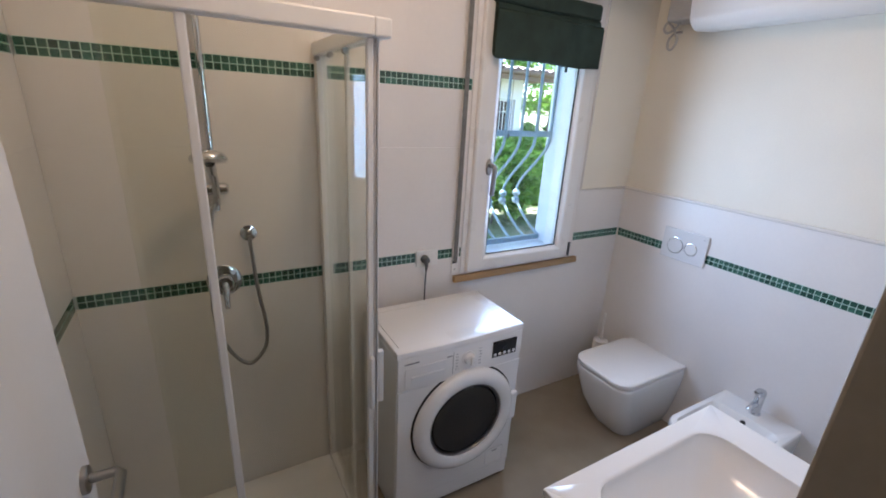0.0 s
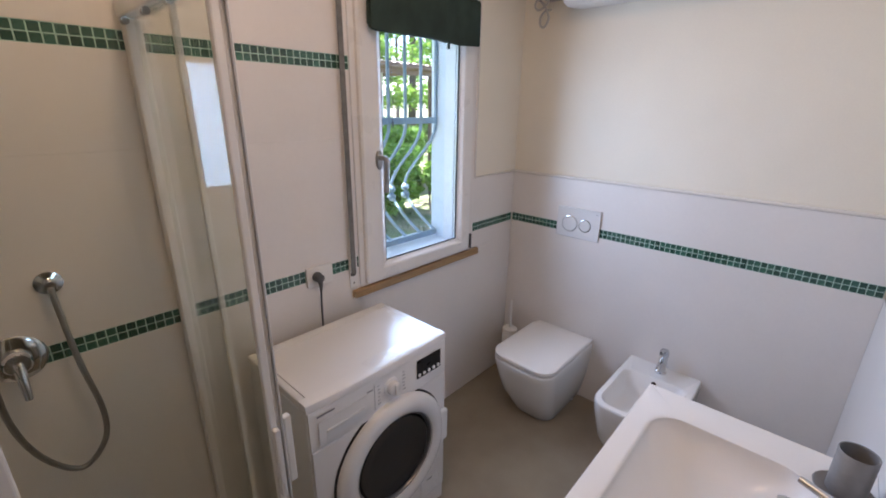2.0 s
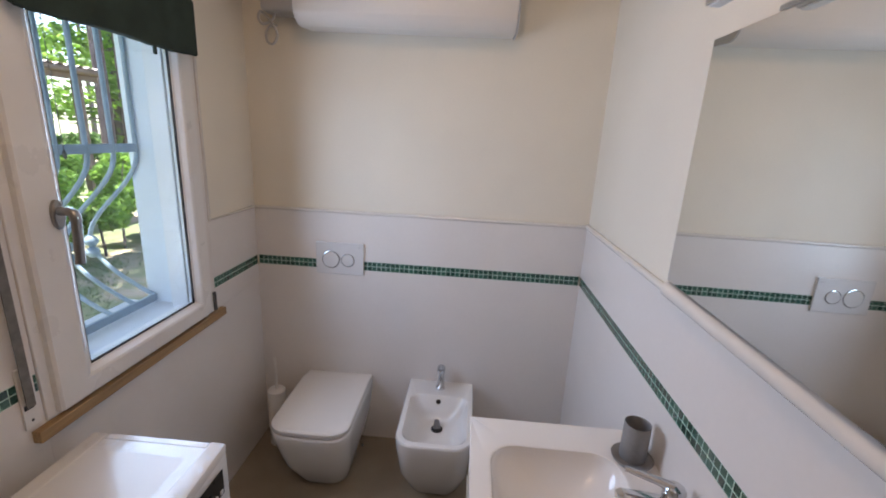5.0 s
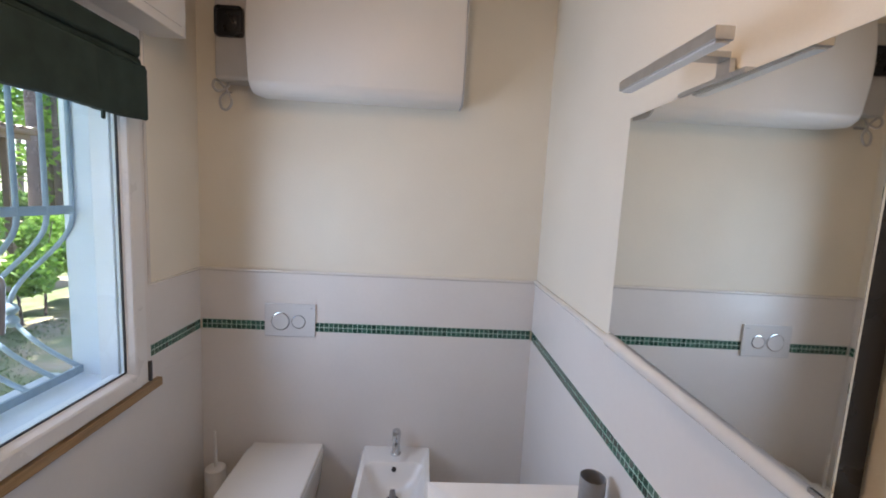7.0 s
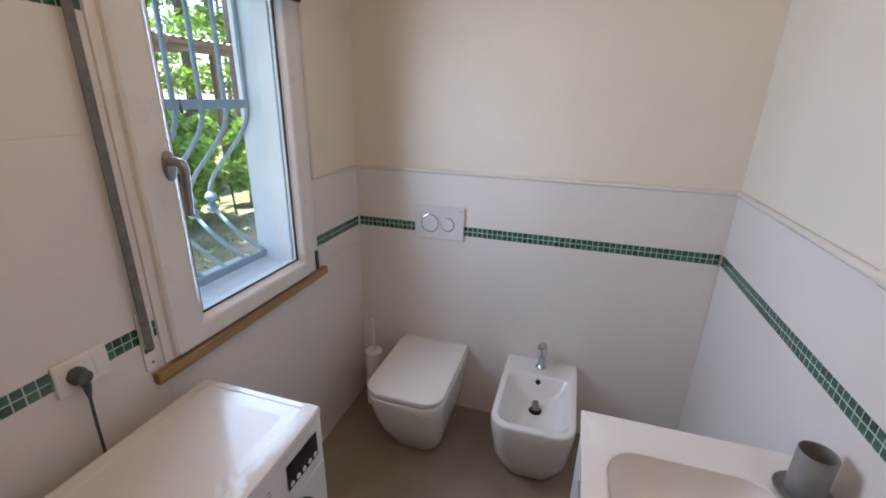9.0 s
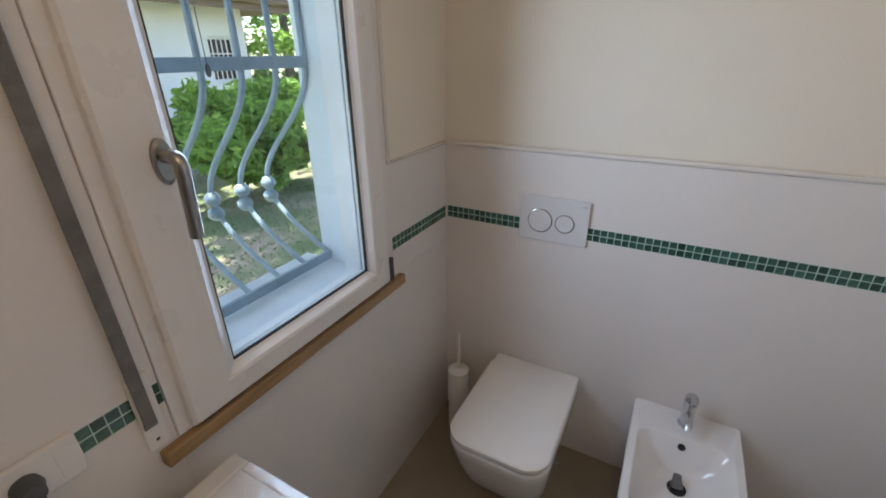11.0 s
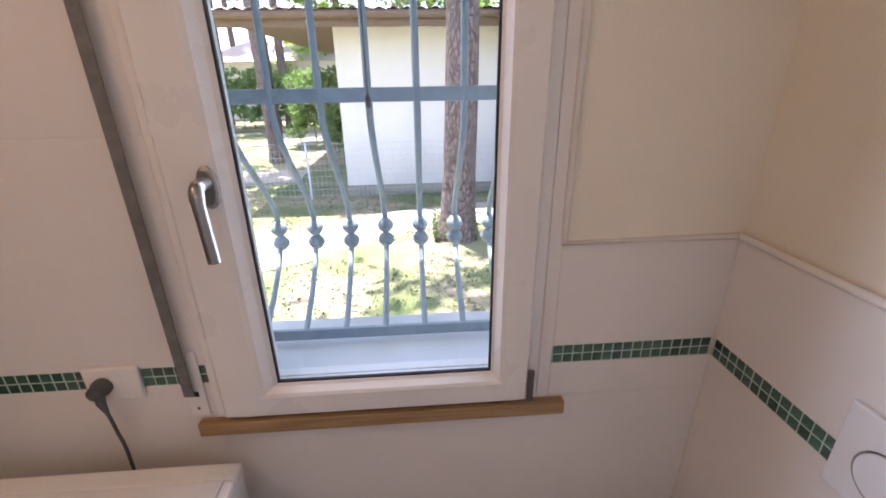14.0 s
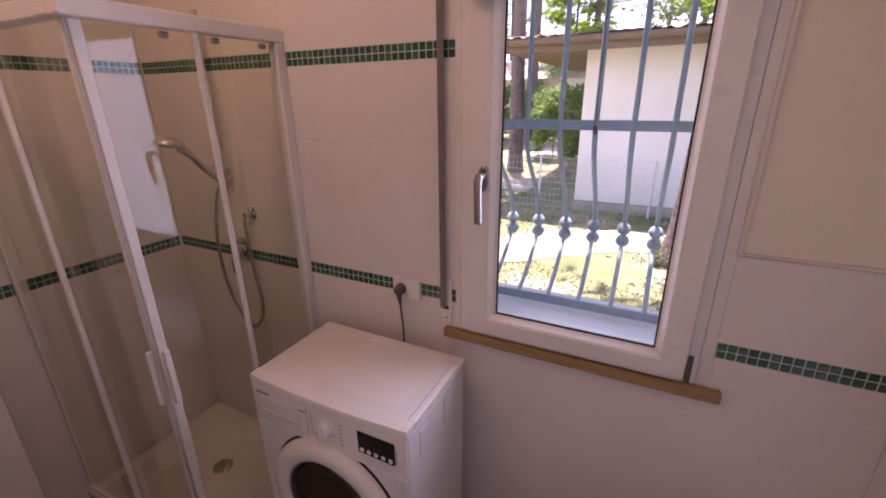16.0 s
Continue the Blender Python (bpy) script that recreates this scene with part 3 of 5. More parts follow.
shower = thing("shower_set", "chrome hand shower on a riser rail with a hose", "shower", at=(0.215, NORTH, 1.35))
rail_x, rail_y = 0.243, 1.944
part("riser_rail", T([(rail_x, rail_y, 1.345), (rail_x, rail_y, 2.03)], 0.010, 14), CHROME, shower, "", True)
for z in (1.375, 2.0):
    part("bracket", T([(rail_x, NORTH + 0.001, z), (rail_x, rail_y - 0.012, z)], 0.013, 14), CHROME, shower, "", True)
sld = part("slider", L((rail_x - 0.028, rail_y - 0.012, 1.425), (1, 0, 0), [(0.012, -0.012), (0.021, -0.008), (0.021, 0.062), (0.014, 0.070)], 18), CHROME, shower, "", True)
hh = part("hand_shower", T(spline([(rail_x, rail_y - 0.016, 1.375), (rail_x, rail_y - 0.08, 1.445), (rail_x - 0.006, rail_y - 0.12, 1.500), (rail_x - 0.010, rail_y - 0.160, 1.535)], 6), [0.0125] * 7 + [0.0135] * 6 + [0.0155] * 6, 12), CHROME, shower, "", True)
part("spray_head", L((rail_x - 0.013, rail_y - 0.195, 1.556), (0.0, -0.25, -1), [(0.012, -0.024), (0.042, -0.016), (0.054, 0.0), (0.054, 0.010), (0.047, 0.015), (0.01, 0.016)], 28), CHROME, hh, "round chrome spray head", True)
part("elbow", L((0.338, NORTH + 0.0005, 1.242), (0, -1, 0), [(0.030, 0), (0.030, 0.006), (0.014, 0.010), (0.012, 0.03), (0.012, 0.04)], 24), CHROME, shower, "chrome wall elbow", True)
hose_path = spline([(0.338, NORTH - 0.038, 1.239), (0.339, NORTH - 0.045, 1.195), (0.350, NORTH - 0.05, 1.02), (0.369, NORTH - 0.05, 0.85), (0.353, NORTH - 0.055, 0.755), (0.290, NORTH - 0.06, 0.705),
                    (0.222, NORTH - 0.07, 0.80), (0.190, NORTH - 0.08, 0.95), (0.197, NORTH - 0.085, 1.15), (0.220, rail_y - 0.03, 1.33), (rail_x, rail_y - 0.016, 1.375)], 9)
part("hose", T(hose_path, [0.0072 + 0.0006 * (i % 2) for i in range(len(hose_path))], 10), STEEL, shower, "flexible metal hose", True)

mixer = thing("shower_mixer", "round chrome concealed shower mixer with a lever", "shower mixer", at=(0.238, NORTH, 1.05))
part("rosette", L((0.238, NORTH + 0.0005, 1.060), (0, -1, 0), [(0.062, 0), (0.062, 0.005), (0.055, 0.009), (0.030, 0.012), (0.030, 0.040), (0.025, 0.046)], 32), CHROME, mixer, "", True)
part("lever", T([(0.238, NORTH - 0.038, 1.060), (0.238, NORTH - 0.055, 1.032), (0.238, NORTH - 0.060, 0.967)], [0.013, 0.012, 0.009], 12), CHROME, mixer, "", True)

# ---- washing machine ----
def bowed_slab(x0, x1, y_back, y_end, bow, z0, z1, r, n=24):
    """A slab whose front bows outwards between its two ends, with a rounded top edge."""
    bm = bmesh.new()
    front = [(x0 + (x1 - x0) * i / n, y_end - bow * (1 - (2 * i / n - 1) ** 2)) for i in range(n + 1)]
    rings = []
    for inset, z in ((0.0, z0), (0.0, z1 - r), (r * 0.3, z1 - r * 0.3), (r, z1)):
        rings.append([(x, y + inset, z) for x, y in front] + [(x1, y_back, z), (x0, y_back, z)])
    ring_loft(bm, rings)
    return bm


MX0, MX1, MY0, MY1 = 0.774, 1.378, 1.512, 1.904
wm = thing("washing_machine", "white front-loading washing machine with a dark glass porthole", "washing machine", at=(1.07, 1.72, 0))
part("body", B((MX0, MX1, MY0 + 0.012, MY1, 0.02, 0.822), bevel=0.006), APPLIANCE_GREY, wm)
part("top", B((MX0 + 0.022, MX1 - 0.022, MY0 + 0.046, MY1 - 0.045, 0.8225, 0.8499), bevel=0.0012), TOP_ENAMEL, wm, "satin white top panel")
part("top_edge", bowed_slab(MX0 - 0.002, MX1 + 0.002, MY0 + 0.0452, MY0 + 0.004, 0.012, 0.8225, 0.8505, 0.007), APPLIANCE, wm, "white plastic front rim", True)
part("top_edge", B((MX0 - 0.002, MX1 + 0.002, MY1 - 0.0442, MY1 + 0.004, 0.8225, 0.8505), bevel=0.007, seg=3), CERAMIC, wm, "glossy white back rim")
for x0, x1 in ((MX0 - 0.002, MX0 + 0.0212), (MX1 - 0.0212, MX1 + 0.002)):
    part("top_edge", B((x0, x1, MY0 + 0.0460, MY1 - 0.0450, 0.8225, 0.8502), bevel=0.005, seg=3), APPLIANCE, wm, "white plastic side rim")
for y in (MY0 + 0.075, MY0 + 0.235):
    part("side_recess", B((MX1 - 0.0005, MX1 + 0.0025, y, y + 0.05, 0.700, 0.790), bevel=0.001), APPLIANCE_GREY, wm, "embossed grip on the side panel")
part("front_panel", B((MX0 + 0.002, MX1 - 0.002, MY0, MY0 + 0.0118, 0.10, 0.675), bevel=0.004), APPLIANCE, wm)
part("control_panel", bowed_slab(MX0 + 0.002, MX1 - 0.002, MY0 + 0.0118, MY0 + 0.003, 0.007, 0.6765, 0.822, 0.003), APPLIANCE, wm, "", True)
part("plinth", B((MX0 + 0.004, MX1 - 0.004, MY0 + 0.004, MY0 + 0.0118, 0.022, 0.0985), bevel=0.003), APPLIANCE, wm)
part("filter_hatch", B((1.235, 1.335, MY0 - 0.003, MY0 + 0.0005, 0.115, 0.205), bevel=0.004), APPLIANCE, wm)
part("hatch_notch", B((1.27, 1.30, MY0 - 0.0042, MY0 - 0.0032, 0.188, 0.193)), INK, wm)
for x in (MX0 + 0.05, MX1 - 0.05):
    for y in (MY0 + 0.06, MY1 - 0.05):
        part("foot", L((x, y, 0), (0, 0, 1), [(0.022, 0), (0.022, 0.01), (0.012, 0.021)], 14), RUBBER, wm)
PC = (1.094, MY0, 0.452)
pd = part("porthole_door", L(PC, (0, -1, 0), [(0.236, -0.004), (0.250, 0.004), (0.251, 0.016), (0.242, 0.030), (0.222, 0.040), (0.196, 0.040), (0.182, 0.030), (0.178, 0.012), (0.178, -0.002)], 64), APPLIANCE, wm, "white door ring", True)
# solid black disc on the panel paints the shade round the door ring
part("door_gap_shade", L(PC, (0, -1, 0), [(0.258, -0.002), (0.258, 0.0015), (0.240, 0.002)], 64), BLACK, wm, "black disc painting the shade of the gap round the door")
part("porthole_glass", L((PC[0], PC[1] + 0.0, PC[2]), (0, -1, 0), [(0.1690, 0.012), (0.160, 0.020), (0.145, 0.016), (0.10, 0.010), (0.02, 0.007)], 48), PORT, pd, "smoked porthole glass", True)
part("chrome_rim", L(PC, (0, -1, 0), [(0.1785, 0.002), (0.1785, 0.026), (0.174, 0.0255), (0.171, 0.020), (0.170, 0.003)], 64), DRUM, pd, "", True)
part("grip", B((PC[0] + 0.222, PC[0] + 0.268, MY0 - 0.036, MY0 - 0.012, PC[2] - 0.075, PC[2] + 0.075), bevel=0.011, seg=3), APPLIANCE, pd, "moulded white grip")
part("drawer", B((0.802, 0.985, MY0 - 0.006, MY0 - 0.0042, 0.695, 0.780), bevel=0.0008), APPLIANCE, wm, "detergent drawer")
# no hollow here: a thin greyer slab paints the grip's shade
part("drawer_grip_shade", B((0.828, 0.972, MY0 - 0.0072, MY0 - 0.0062, 0.706, 0.736)), APPLIANCE_GREY, wm, "flat grey strip painting the drawer grip's shade")
part("drawer_lip", B((0.828, 0.972, MY0 - 0.012, MY0 - 0.0073, 0.731, 0.742), bevel=0.002), APPLIANCE, wm)
kn = part("programme_knob", L((1.092, MY0 - 0.004, 0.757), (0, -1, 0), [(0.034, 0), (0.034, 0.003), (0.026, 0.005), (0.024, 0.022), (0.020, 0.025), (0.005, 0.0255)], 32), APPLIANCE, wm, "round programme knob", True)
part("grip", B((1.086, 1.098, MY0 - 0.036, MY0 - 0.028, 0.737, 0.777), bevel=0.003), APPLIANCE, kn)
part("display", B((1.214, 1.342, MY0 - 0.0058, MY0 - 0.0042, 0.722, 0.800), bevel=0.0006), BLACK, wm, "black display")
for k in range(5):
    part("button", L((1.228 + 0.025 * k, MY0 - 0.0056, 0.735), (0, -1, 0), [(0.0075, 0), (0.0075, 0.002), (0.005, 0.003)], 14), LED, wm, "small round button")
for k in range(6):
    for x0, w in ((1.030, 0.014), (1.143, 0.016)):
        part("printed_mark", B((x0, x0 + w - 0.003 * (k % 3), MY0 - 0.0048, MY0 - 0.0042, 0.716 + 0.0145 * k, 0.7185 + 0.0145 * k)), INK, wm)
part("printed_mark", B((1.016, 1.018, MY0 - 0.0048, MY0 - 0.0042, 0.700, 0.805)), INK, wm)
part("printed_mark", B((0.800, 0.862, MY0 - 0.0048, MY0 - 0.0042, 0.797, 0.803)), INK, wm)
part("printed_mark", B((0.985, 1.010, MY0 - 0.0048, MY0 - 0.0042, 0.785, 0.790)), INK, wm)


def film_mesh():
    """A strip of clear film, a little crumpled, along the top's front and side edges."""
    bm = bmesh.new()
    rnd = random.Random(4)
    for x0, x1, y0, y1, nx, ny in ((1.02, MX1 + 0.001, MY0 + 0.006, MY0 + 0.075, 34, 6), (MX1 - 0.065, MX1 + 0.001, MY0 + 0.078, MY1 - 0.02, 6, 30)):
        g = [[bm.verts.new((x0 + (x1 - x0) * i / nx, y0 + (y1 - y0) * j / ny, 0.8512 + abs(rnd.gauss(0, 0.0009)))) for j in range(ny + 1)] for i in range(nx + 1)]
        for i in range(nx):
            for j in range(ny):
                bm.faces.new((g[i][j], g[i + 1][j], g[i + 1][j + 1], g[i][j + 1]))
    return bm


part("protective_film", film_mesh(), FILM, wm, "crumpled clear protective film").visible_shadow = False

# socket, plug and cable
sock = thing("wall_socket", "white wall socket plate on the mosaic band", "socket", at=(1.118, NORTH, 1.0))
part("plate", B((1.060, 1.176, NORTH - 0.012, NORTH - 0.0005, 0.998, 1.080), bevel=0.003), PLASTIC, sock)
for x in (1.070, 1.106, 1.142):
    part("module", B((x, x + 0.033, NORTH - 0.0135, NORTH - 0.0121, 1.012, 1.066), bevel=0.0006), PLASTIC, sock)
plug = thing("power_plug", "dark grey plug and cable in the socket", "plug", at=(1.098, NORTH - 0.014, 1.03))
part("plug_body", L((1.100, NORTH - 0.0125, 1.040), (0, -1, 0), [(0.020, 0), (0.021, 0.012), (0.018, 0.020), (0.016, 0.034), (0.010, 0.038)], 18), DARK_GREY, plug, "", True)
part("plug_neck", T([(1.100, NORTH - 0.032, 1.038), (1.102, NORTH - 0.038, 1.012), (1.103, NORTH - 0.034, 0.985)], [0.012, 0.009, 0.005], 12), DARK_GREY, plug, "", True)
part("cable", T(spline([(1.103, NORTH - 0.034, 0.985), (1.104, NORTH - 0.028, 0.92), (1.105, NORTH - 0.024, 0.84), (1.10, NORTH - 0.030, 0.60), (1.08, NORTH - 0.035, 0.40)], 8), 0.0038, 8), DARK_GREY, plug, "", True)


# ---- toilet and bidet ----
def pan_rings(cy, w, top, k=9):
    rings = []
    for z, xf, hw, r in ((0.0, 2.128, 0.126, 0.080), (0.012, 2.120, 0.131, 0.082), (0.08, 2.078, 0.148, 0.087), (0.17, 2.026, 0.165, 0.089), (0.26, 1.995, w - 0.008, 0.088), (0.34, 1.972, w - 0.001, 0.086), (top - 0.012, 1.965, w, 0.084), (top - 0.004, 1.966, w - 0.0015, 0.083), (top, 1.970, w - 0.005, 0.080)):
        rings.append(rrect(xf, EAST - 0.002, cy - hw, cy + hw, r, 0.012, z, k))
    return rings


TY = 1.532
toilet = thing("toilet", "white ceramic back-to-wall toilet with a closed lid", "toilet", at=(2.25, TY, 0))
bm = bmesh.new()
ring_loft(bm, pan_rings(TY, 0.183, 0.388))
part("bowl", bm, CERAMIC, toilet, "", True)


def slab(x0, x1, cy, w, z0, z1, r, dome=0.0):
    bm = bmesh.new()
    rings = [rrect(x0 + 0.004, x1, cy - w + 0.004, cy + w - 0.004, r, 0.01, z0), rrect(x0, x1, cy - w, cy + w, r, 0.01, z0 + 0.004), rrect(x0, x1, cy - w, cy + w, r, 0.01, z1 - 0.006), rrect(x0 + 0.006, x1, cy - w + 0.006, cy + w - 0.006, r, 0.01, z1)]
    for f in (0.25, 0.55):
        rings.append([(2.2 + (x - 2.2) * (1 - f), cy + (y - cy) * (1 - f), z1 + dome * f) for x, y, z in rings[3]])
    ring_loft(bm, rings)
    return bm


part("seat", slab(1.970, 2.424, TY, 0.179, 0.390, 0.3985, 0.085), LID, toilet, "", True)
part("lid", slab(1.963, 2.424, TY, 0.184, 0.3995, 0.424, 0.088, 0.003), LID, toilet, "flat white closed lid", True)
part("hinge_cover", B((2.4265, EAST - 0.003, TY - 0.180, TY + 0.180, 0.3885, 0.4125), bevel=0.005), LID, toilet, "white strip behind the lid")
part("fixing_cap", L((2.33, TY - 0.166, 0.075), (0, -1, 0.1), [(0.008, -0.006), (0.008, 0.003), (0.004, 0.005)], 12), CHROME, toilet)

BY = 0.962
bidet = thing("bidet", "white ceramic back-to-wall bidet with a chrome tap", "bidet", at=(2.25, BY, 0))
bm = bmesh.new()
rings = pan_rings(BY, 0.176, 0.405)
rings += [rrect(1.994, 2.360, BY - 0.150, BY + 0.150, 0.065, 0.045, 0.405, 9), rrect(2.000, 2.354, BY - 0.144, BY + 0.144, 0.062, 0.045, 0.398, 9), rrect(2.03, 2.335, BY - 0.125, BY + 0.125, 0.058, 0.05, 0.345, 9),
          rrect(2.09, 2.315, BY - 0.085, BY + 0.085, 0.05, 0.05, 0.300, 9), rrect(2.19, 2.29, BY - 0.04, BY + 0.04, 0.035, 0.035, 0.286, 9)]
ring_loft(bm, rings)
part("bowl", bm, CERAMIC, bidet, "", True)
part("drain", L((2.245, BY, 0.2865), (0, 0, 1), [(0.030, 0), (0.030, 0.003), (0.022, 0.004)], 20), BLACK, bidet, "dark drain")
part("stopper", T([(2.25, BY, 0.288), (2.27, BY + 0.004, 0.325)], [0.020, 0.012], 14), DRUM, bidet, "tilted metal drain plug", True)
# uncut bowl: a black disc paints the shade inside the overflow
part("overflow", L((2.3455, BY + 0.004, 0.376), (-1, 0, 0.35), [(0.0125, -0.004), (0.0125, 0.002), (0.009, 0.003)], 16), BLACK, bidet, "black disc painting the overflow hole's dark inside")
bt = part("tap", L((2.432, BY + 0.002, 0.4045), (0, 0, 1), [(0.026, 0), (0.026, 0.006), (0.020, 0.009), (0.020, 0.096), (0.0225, 0.101), (0.0225, 0.122), (0.018, 0.131)], 24), CHROME, bidet, "chrome bidet tap", True)
part("spout", T([(2.428, BY + 0.002, 0.455), (2.395, BY + 0.002, 0.470), (2.365, BY + 0.002, 0.462), (2.352, BY + 0.002, 0.448)], [0.013, 0.013, 0.0125, 0.0115], 14), CHROME, bt, "", True)
part("lever", T([(2.430, BY + 0.002, 0.526), (2.405, BY + 0.002, 0.538), (2.366, BY + 0.002, 0.548)], [0.012, 0.009, 0.007], 12), CHROME, bt, "", True)

plate = thing("flush_plate", "white dual flush plate with two chrome rings", "flush plate", at=(EAST, TY, 1.07))
part("cover", B((EAST - 0.012, EAST - 0.0005, 1.402, 1.655, 0.994, 1.165), bevel=0.003), PLATE, plate)
for cy, r in ((1.575, 0.0435), (1.485, 0.0325)):
    bm = bmesh.new()
    lathe(bm, (EAST - 0.012, cy, 1.073), (-1, 0, 0), [(r + 0.0028, -0.001), (r + 0.0028, 0.002), (r, 0.0025), (r - 0.001, 0.0005)], 40)
    b_ = part("button_ring", bm, CHROME, plate, "chrome ring", True)
    part("button", L((EAST - 0.012, cy, 1.073), (-1, 0, 0), [(r - 0.001, -0.0005), (r - 0.0015, 0.0035), (0.002, 0.004)], 40), PLATE, plate, "", True)
part("printed_mark", B((EAST - 0.0128, EAST - 0.0122, 1.414, 1.430, 1.144, 1.146)), INK, plate)

brush = thing("toilet_brush", "white toilet brush standing in its holder", "toilet brush", at=(2.392, 1.862, 0))
part("holder", L((2.392, 1.862, 0), (0, 0, 1), [(0.044, 0), (0.046, 0.006), (0.046, 0.318), (0.044, 0.322)], 28), PLASTIC, brush, "", True)
part("cap", L((2.392, 1.862, 0.3225), (0, 0, 1), [(0.047, 0), (0.047, 0.008), (0.042, 0.013), (0.010, 0.017)], 28), PLASTIC, brush, "", True)
part("handle", T([(2.392, 1.862, 0.335), (2.393, 1.864, 0.525)], [0.0085, 0.0065], 12), PLASTIC, brush, "", True)

# ---- vanity ----
VX0, VX1, VY1, VZ = 0.872, 1.614, 0.822, 0.842
vanity = thing("vanity_cabinet", "white gloss wall-hung vanity cabinet with two drawers", "vanity cabinet", at=(1.2, 0.55, 0.3))
part("carcass", B((VX0 + 0.008, VX0 + 0.026, SOUTH + 0.001, VY1 - 0.026, 0.32, VZ - 0.0185), (VX1 - 0.026, VX1 - 0.008, SOUTH + 0.001, VY1 - 0.026, 0.32, VZ - 0.0185), (VX0 + 0.0265, VX1 - 0.0265, SOUTH + 0.001, VY1 - 0.026, 0.32, 0.338), (VX0 + 0.0265, VX1 - 0.0265, SOUTH + 0.001, SOUTH + 0.019, 0.3385, VZ - 0.0185), bevel=0.001), APPLIANCE, vanity)
for z0, z1 in ((0.322, 0.563), (0.567, VZ - 0.020)):
    dr = part("drawer_front", B((VX0 + 0.008, VX1 - 0.008, VY1 - 0.0258, VY1 - 0.007, z0, z1), bevel=0.0015), APPLIANCE, vanity)
    part("handle", B((1.09, 1.39, VY1 - 0.0068, VY1 + 0.006, z1 - 0.016, z1 - 0.006), bevel=0.002), LAMP_ALU, dr, "slim metal handle")

washbasin = thing("washbasin", "white washbasin top with a rounded rectangular bowl", "washbasin", at=(1.2, 0.55, VZ))
bm = bmesh.new()
BX0, BX1, BY0, BY1 = 0.972, 1.488, 0.400, 0.757
rings = [rrect(VX0, VX1, SOUTH + 0.001, VY1, 0.004, 0.004, VZ - 0.018), rrect(VX0, VX1, SOUTH + 0.001, VY1, 0.004, 0.004, VZ - 0.002), rrect(VX0 + 0.002, VX1 - 0.002, SOUTH + 0.001, VY1 - 0.002, 0.004, 0.004, VZ)]
for f, z in ((-0.014, 0), (-0.009, -0.0004), (-0.0065, -0.0018)):
    rings.append(rrect(BX0 + f, BX1 - f, BY0 + f, BY1 - f, 0.075 - f, 0.075 - f, VZ + z))
for i in range(19):
    t = i / 18
    th = radians(90 * t)
    f = -0.005 + 0.166 * (1 - math.cos(th)) ** 0.93
    z = VZ - 0.0045 - 0.1205 * math.sin(th) ** 0.95
    rad = 0.075 + 0.055 * t - 0.105 * t ** 3
    rings.append(rrect(BX0 + f * 1.15, BX1 - f * 1.15, BY0 + f, BY1 - f, rad, rad, z))
ring_loft(bm, rings, cap0=False)
part("basin", bm, SOLID_TOP, washbasin, "", True)
part("drain", L((1.230, 0.572, VZ - 0.1245), (0, 0, 1), [(0.031, 0), (0.031, 0.003), (0.024, 0.006), (0.005, 0.007)], 24), CHROME, washbasin, "chrome drain", True)
TX, TYB = 1.272, 0.338
wt = part("tap", L((TX, TYB, VZ), (0, 0, 1), [(0.027, 0), (0.027, 0.006), (0.0235, 0.009), (0.0235, 0.072), (0.0255, 0.076), (0.0255, 0.100), (0.021, 0.106), (0.004, 0.108)], 28), CHROME, washbasin, "chrome mixer tap", True)
bm = bmesh.new()
ring_loft(bm, [[(TX + a, y, z + c) for a, c in ((-h, -v), (-h * 0.7, -v * 1.15), (h * 0.7, -v * 1.15), (h, -v), (h, v), (h * 0.7, v * 1.15), (-h * 0.7, v * 1.15), (-h, v))] for y, z, h, v in ((TYB + 0.012, VZ + 0.052, 0.016, 0.013), (TYB + 0.07, VZ + 0.060, 0.017, 0.010), (TYB + 0.118, VZ + 0.064, 0.018, 0.009), (TYB + 0.130, VZ + 0.062, 0.016, 0.006))])
part("spout", bm, CHROME, wt, "", True)
part("aerator", B((TX - 0.011, TX + 0.011, TYB + 0.098, TYB + 0.120, VZ + 0.046, VZ + 0.053), bevel=0.001), LED, wt)
part("lever", T([(TX + 0.003, TYB + 0.004, VZ + 0.100), (TX + 0.012, TYB + 0.030, VZ + 0.106), (TX + 0.038, TYB + 0.105, VZ + 0.113)], [0.015, 0.0105, 0.0075], 12), CHROME, wt, "", True)

dish = thing("soap_dish", "round grey dish under the tumbler on the basin", "dish", at=(1.478, 0.352, VZ))
part("bowl", L((1.478, 0.352, VZ + 0.0005), (0, 0, 1), [(0.046, 0), (0.054, 0.006), (0.058, 0.014), (0.056, 0.015), (0.046, 0.008), (0.004, 0.0075)], 32), GREY, dish, "", True)
tumbler = thing("tumbler", "matt grey toothbrush tumbler standing on a dish", "tumbler", at=(1.482, 0.350, VZ + 0.008))
part("cup", L((1.482, 0.350, VZ + 0.0085), (0, 0, 1), [(0.034, 0), (0.0365, 0.003), (0.0365, 0.112), (0.0355, 0.1135), (0.0335, 0.112), (0.0335, 0.008), (0.002, 0.007)], 32), GREY, tumbler, "", True)

mirror = thing("wall_mirror", "rectangular frameless wall mirror with dark side edges", "mirror", at=(1.22, SOUTH, 1.345))
part("backing", B((0.858, 1.554, SOUTH - 0.008, 0.3145, 1.375, 1.978)), BLACK, mirror, "black back panel")
part("mirror_glass", B((0.856, 1.556, 0.315, 0.3195, 1.373, 1.980), bevel=0.0008), MIRROR, mirror, "clear silvered glass")
part("clip", B((0.862, 0.885, 0.289, 0.323, 1.366, 1.3725), bevel=0.001), CHROME, mirror, "small chrome clip")

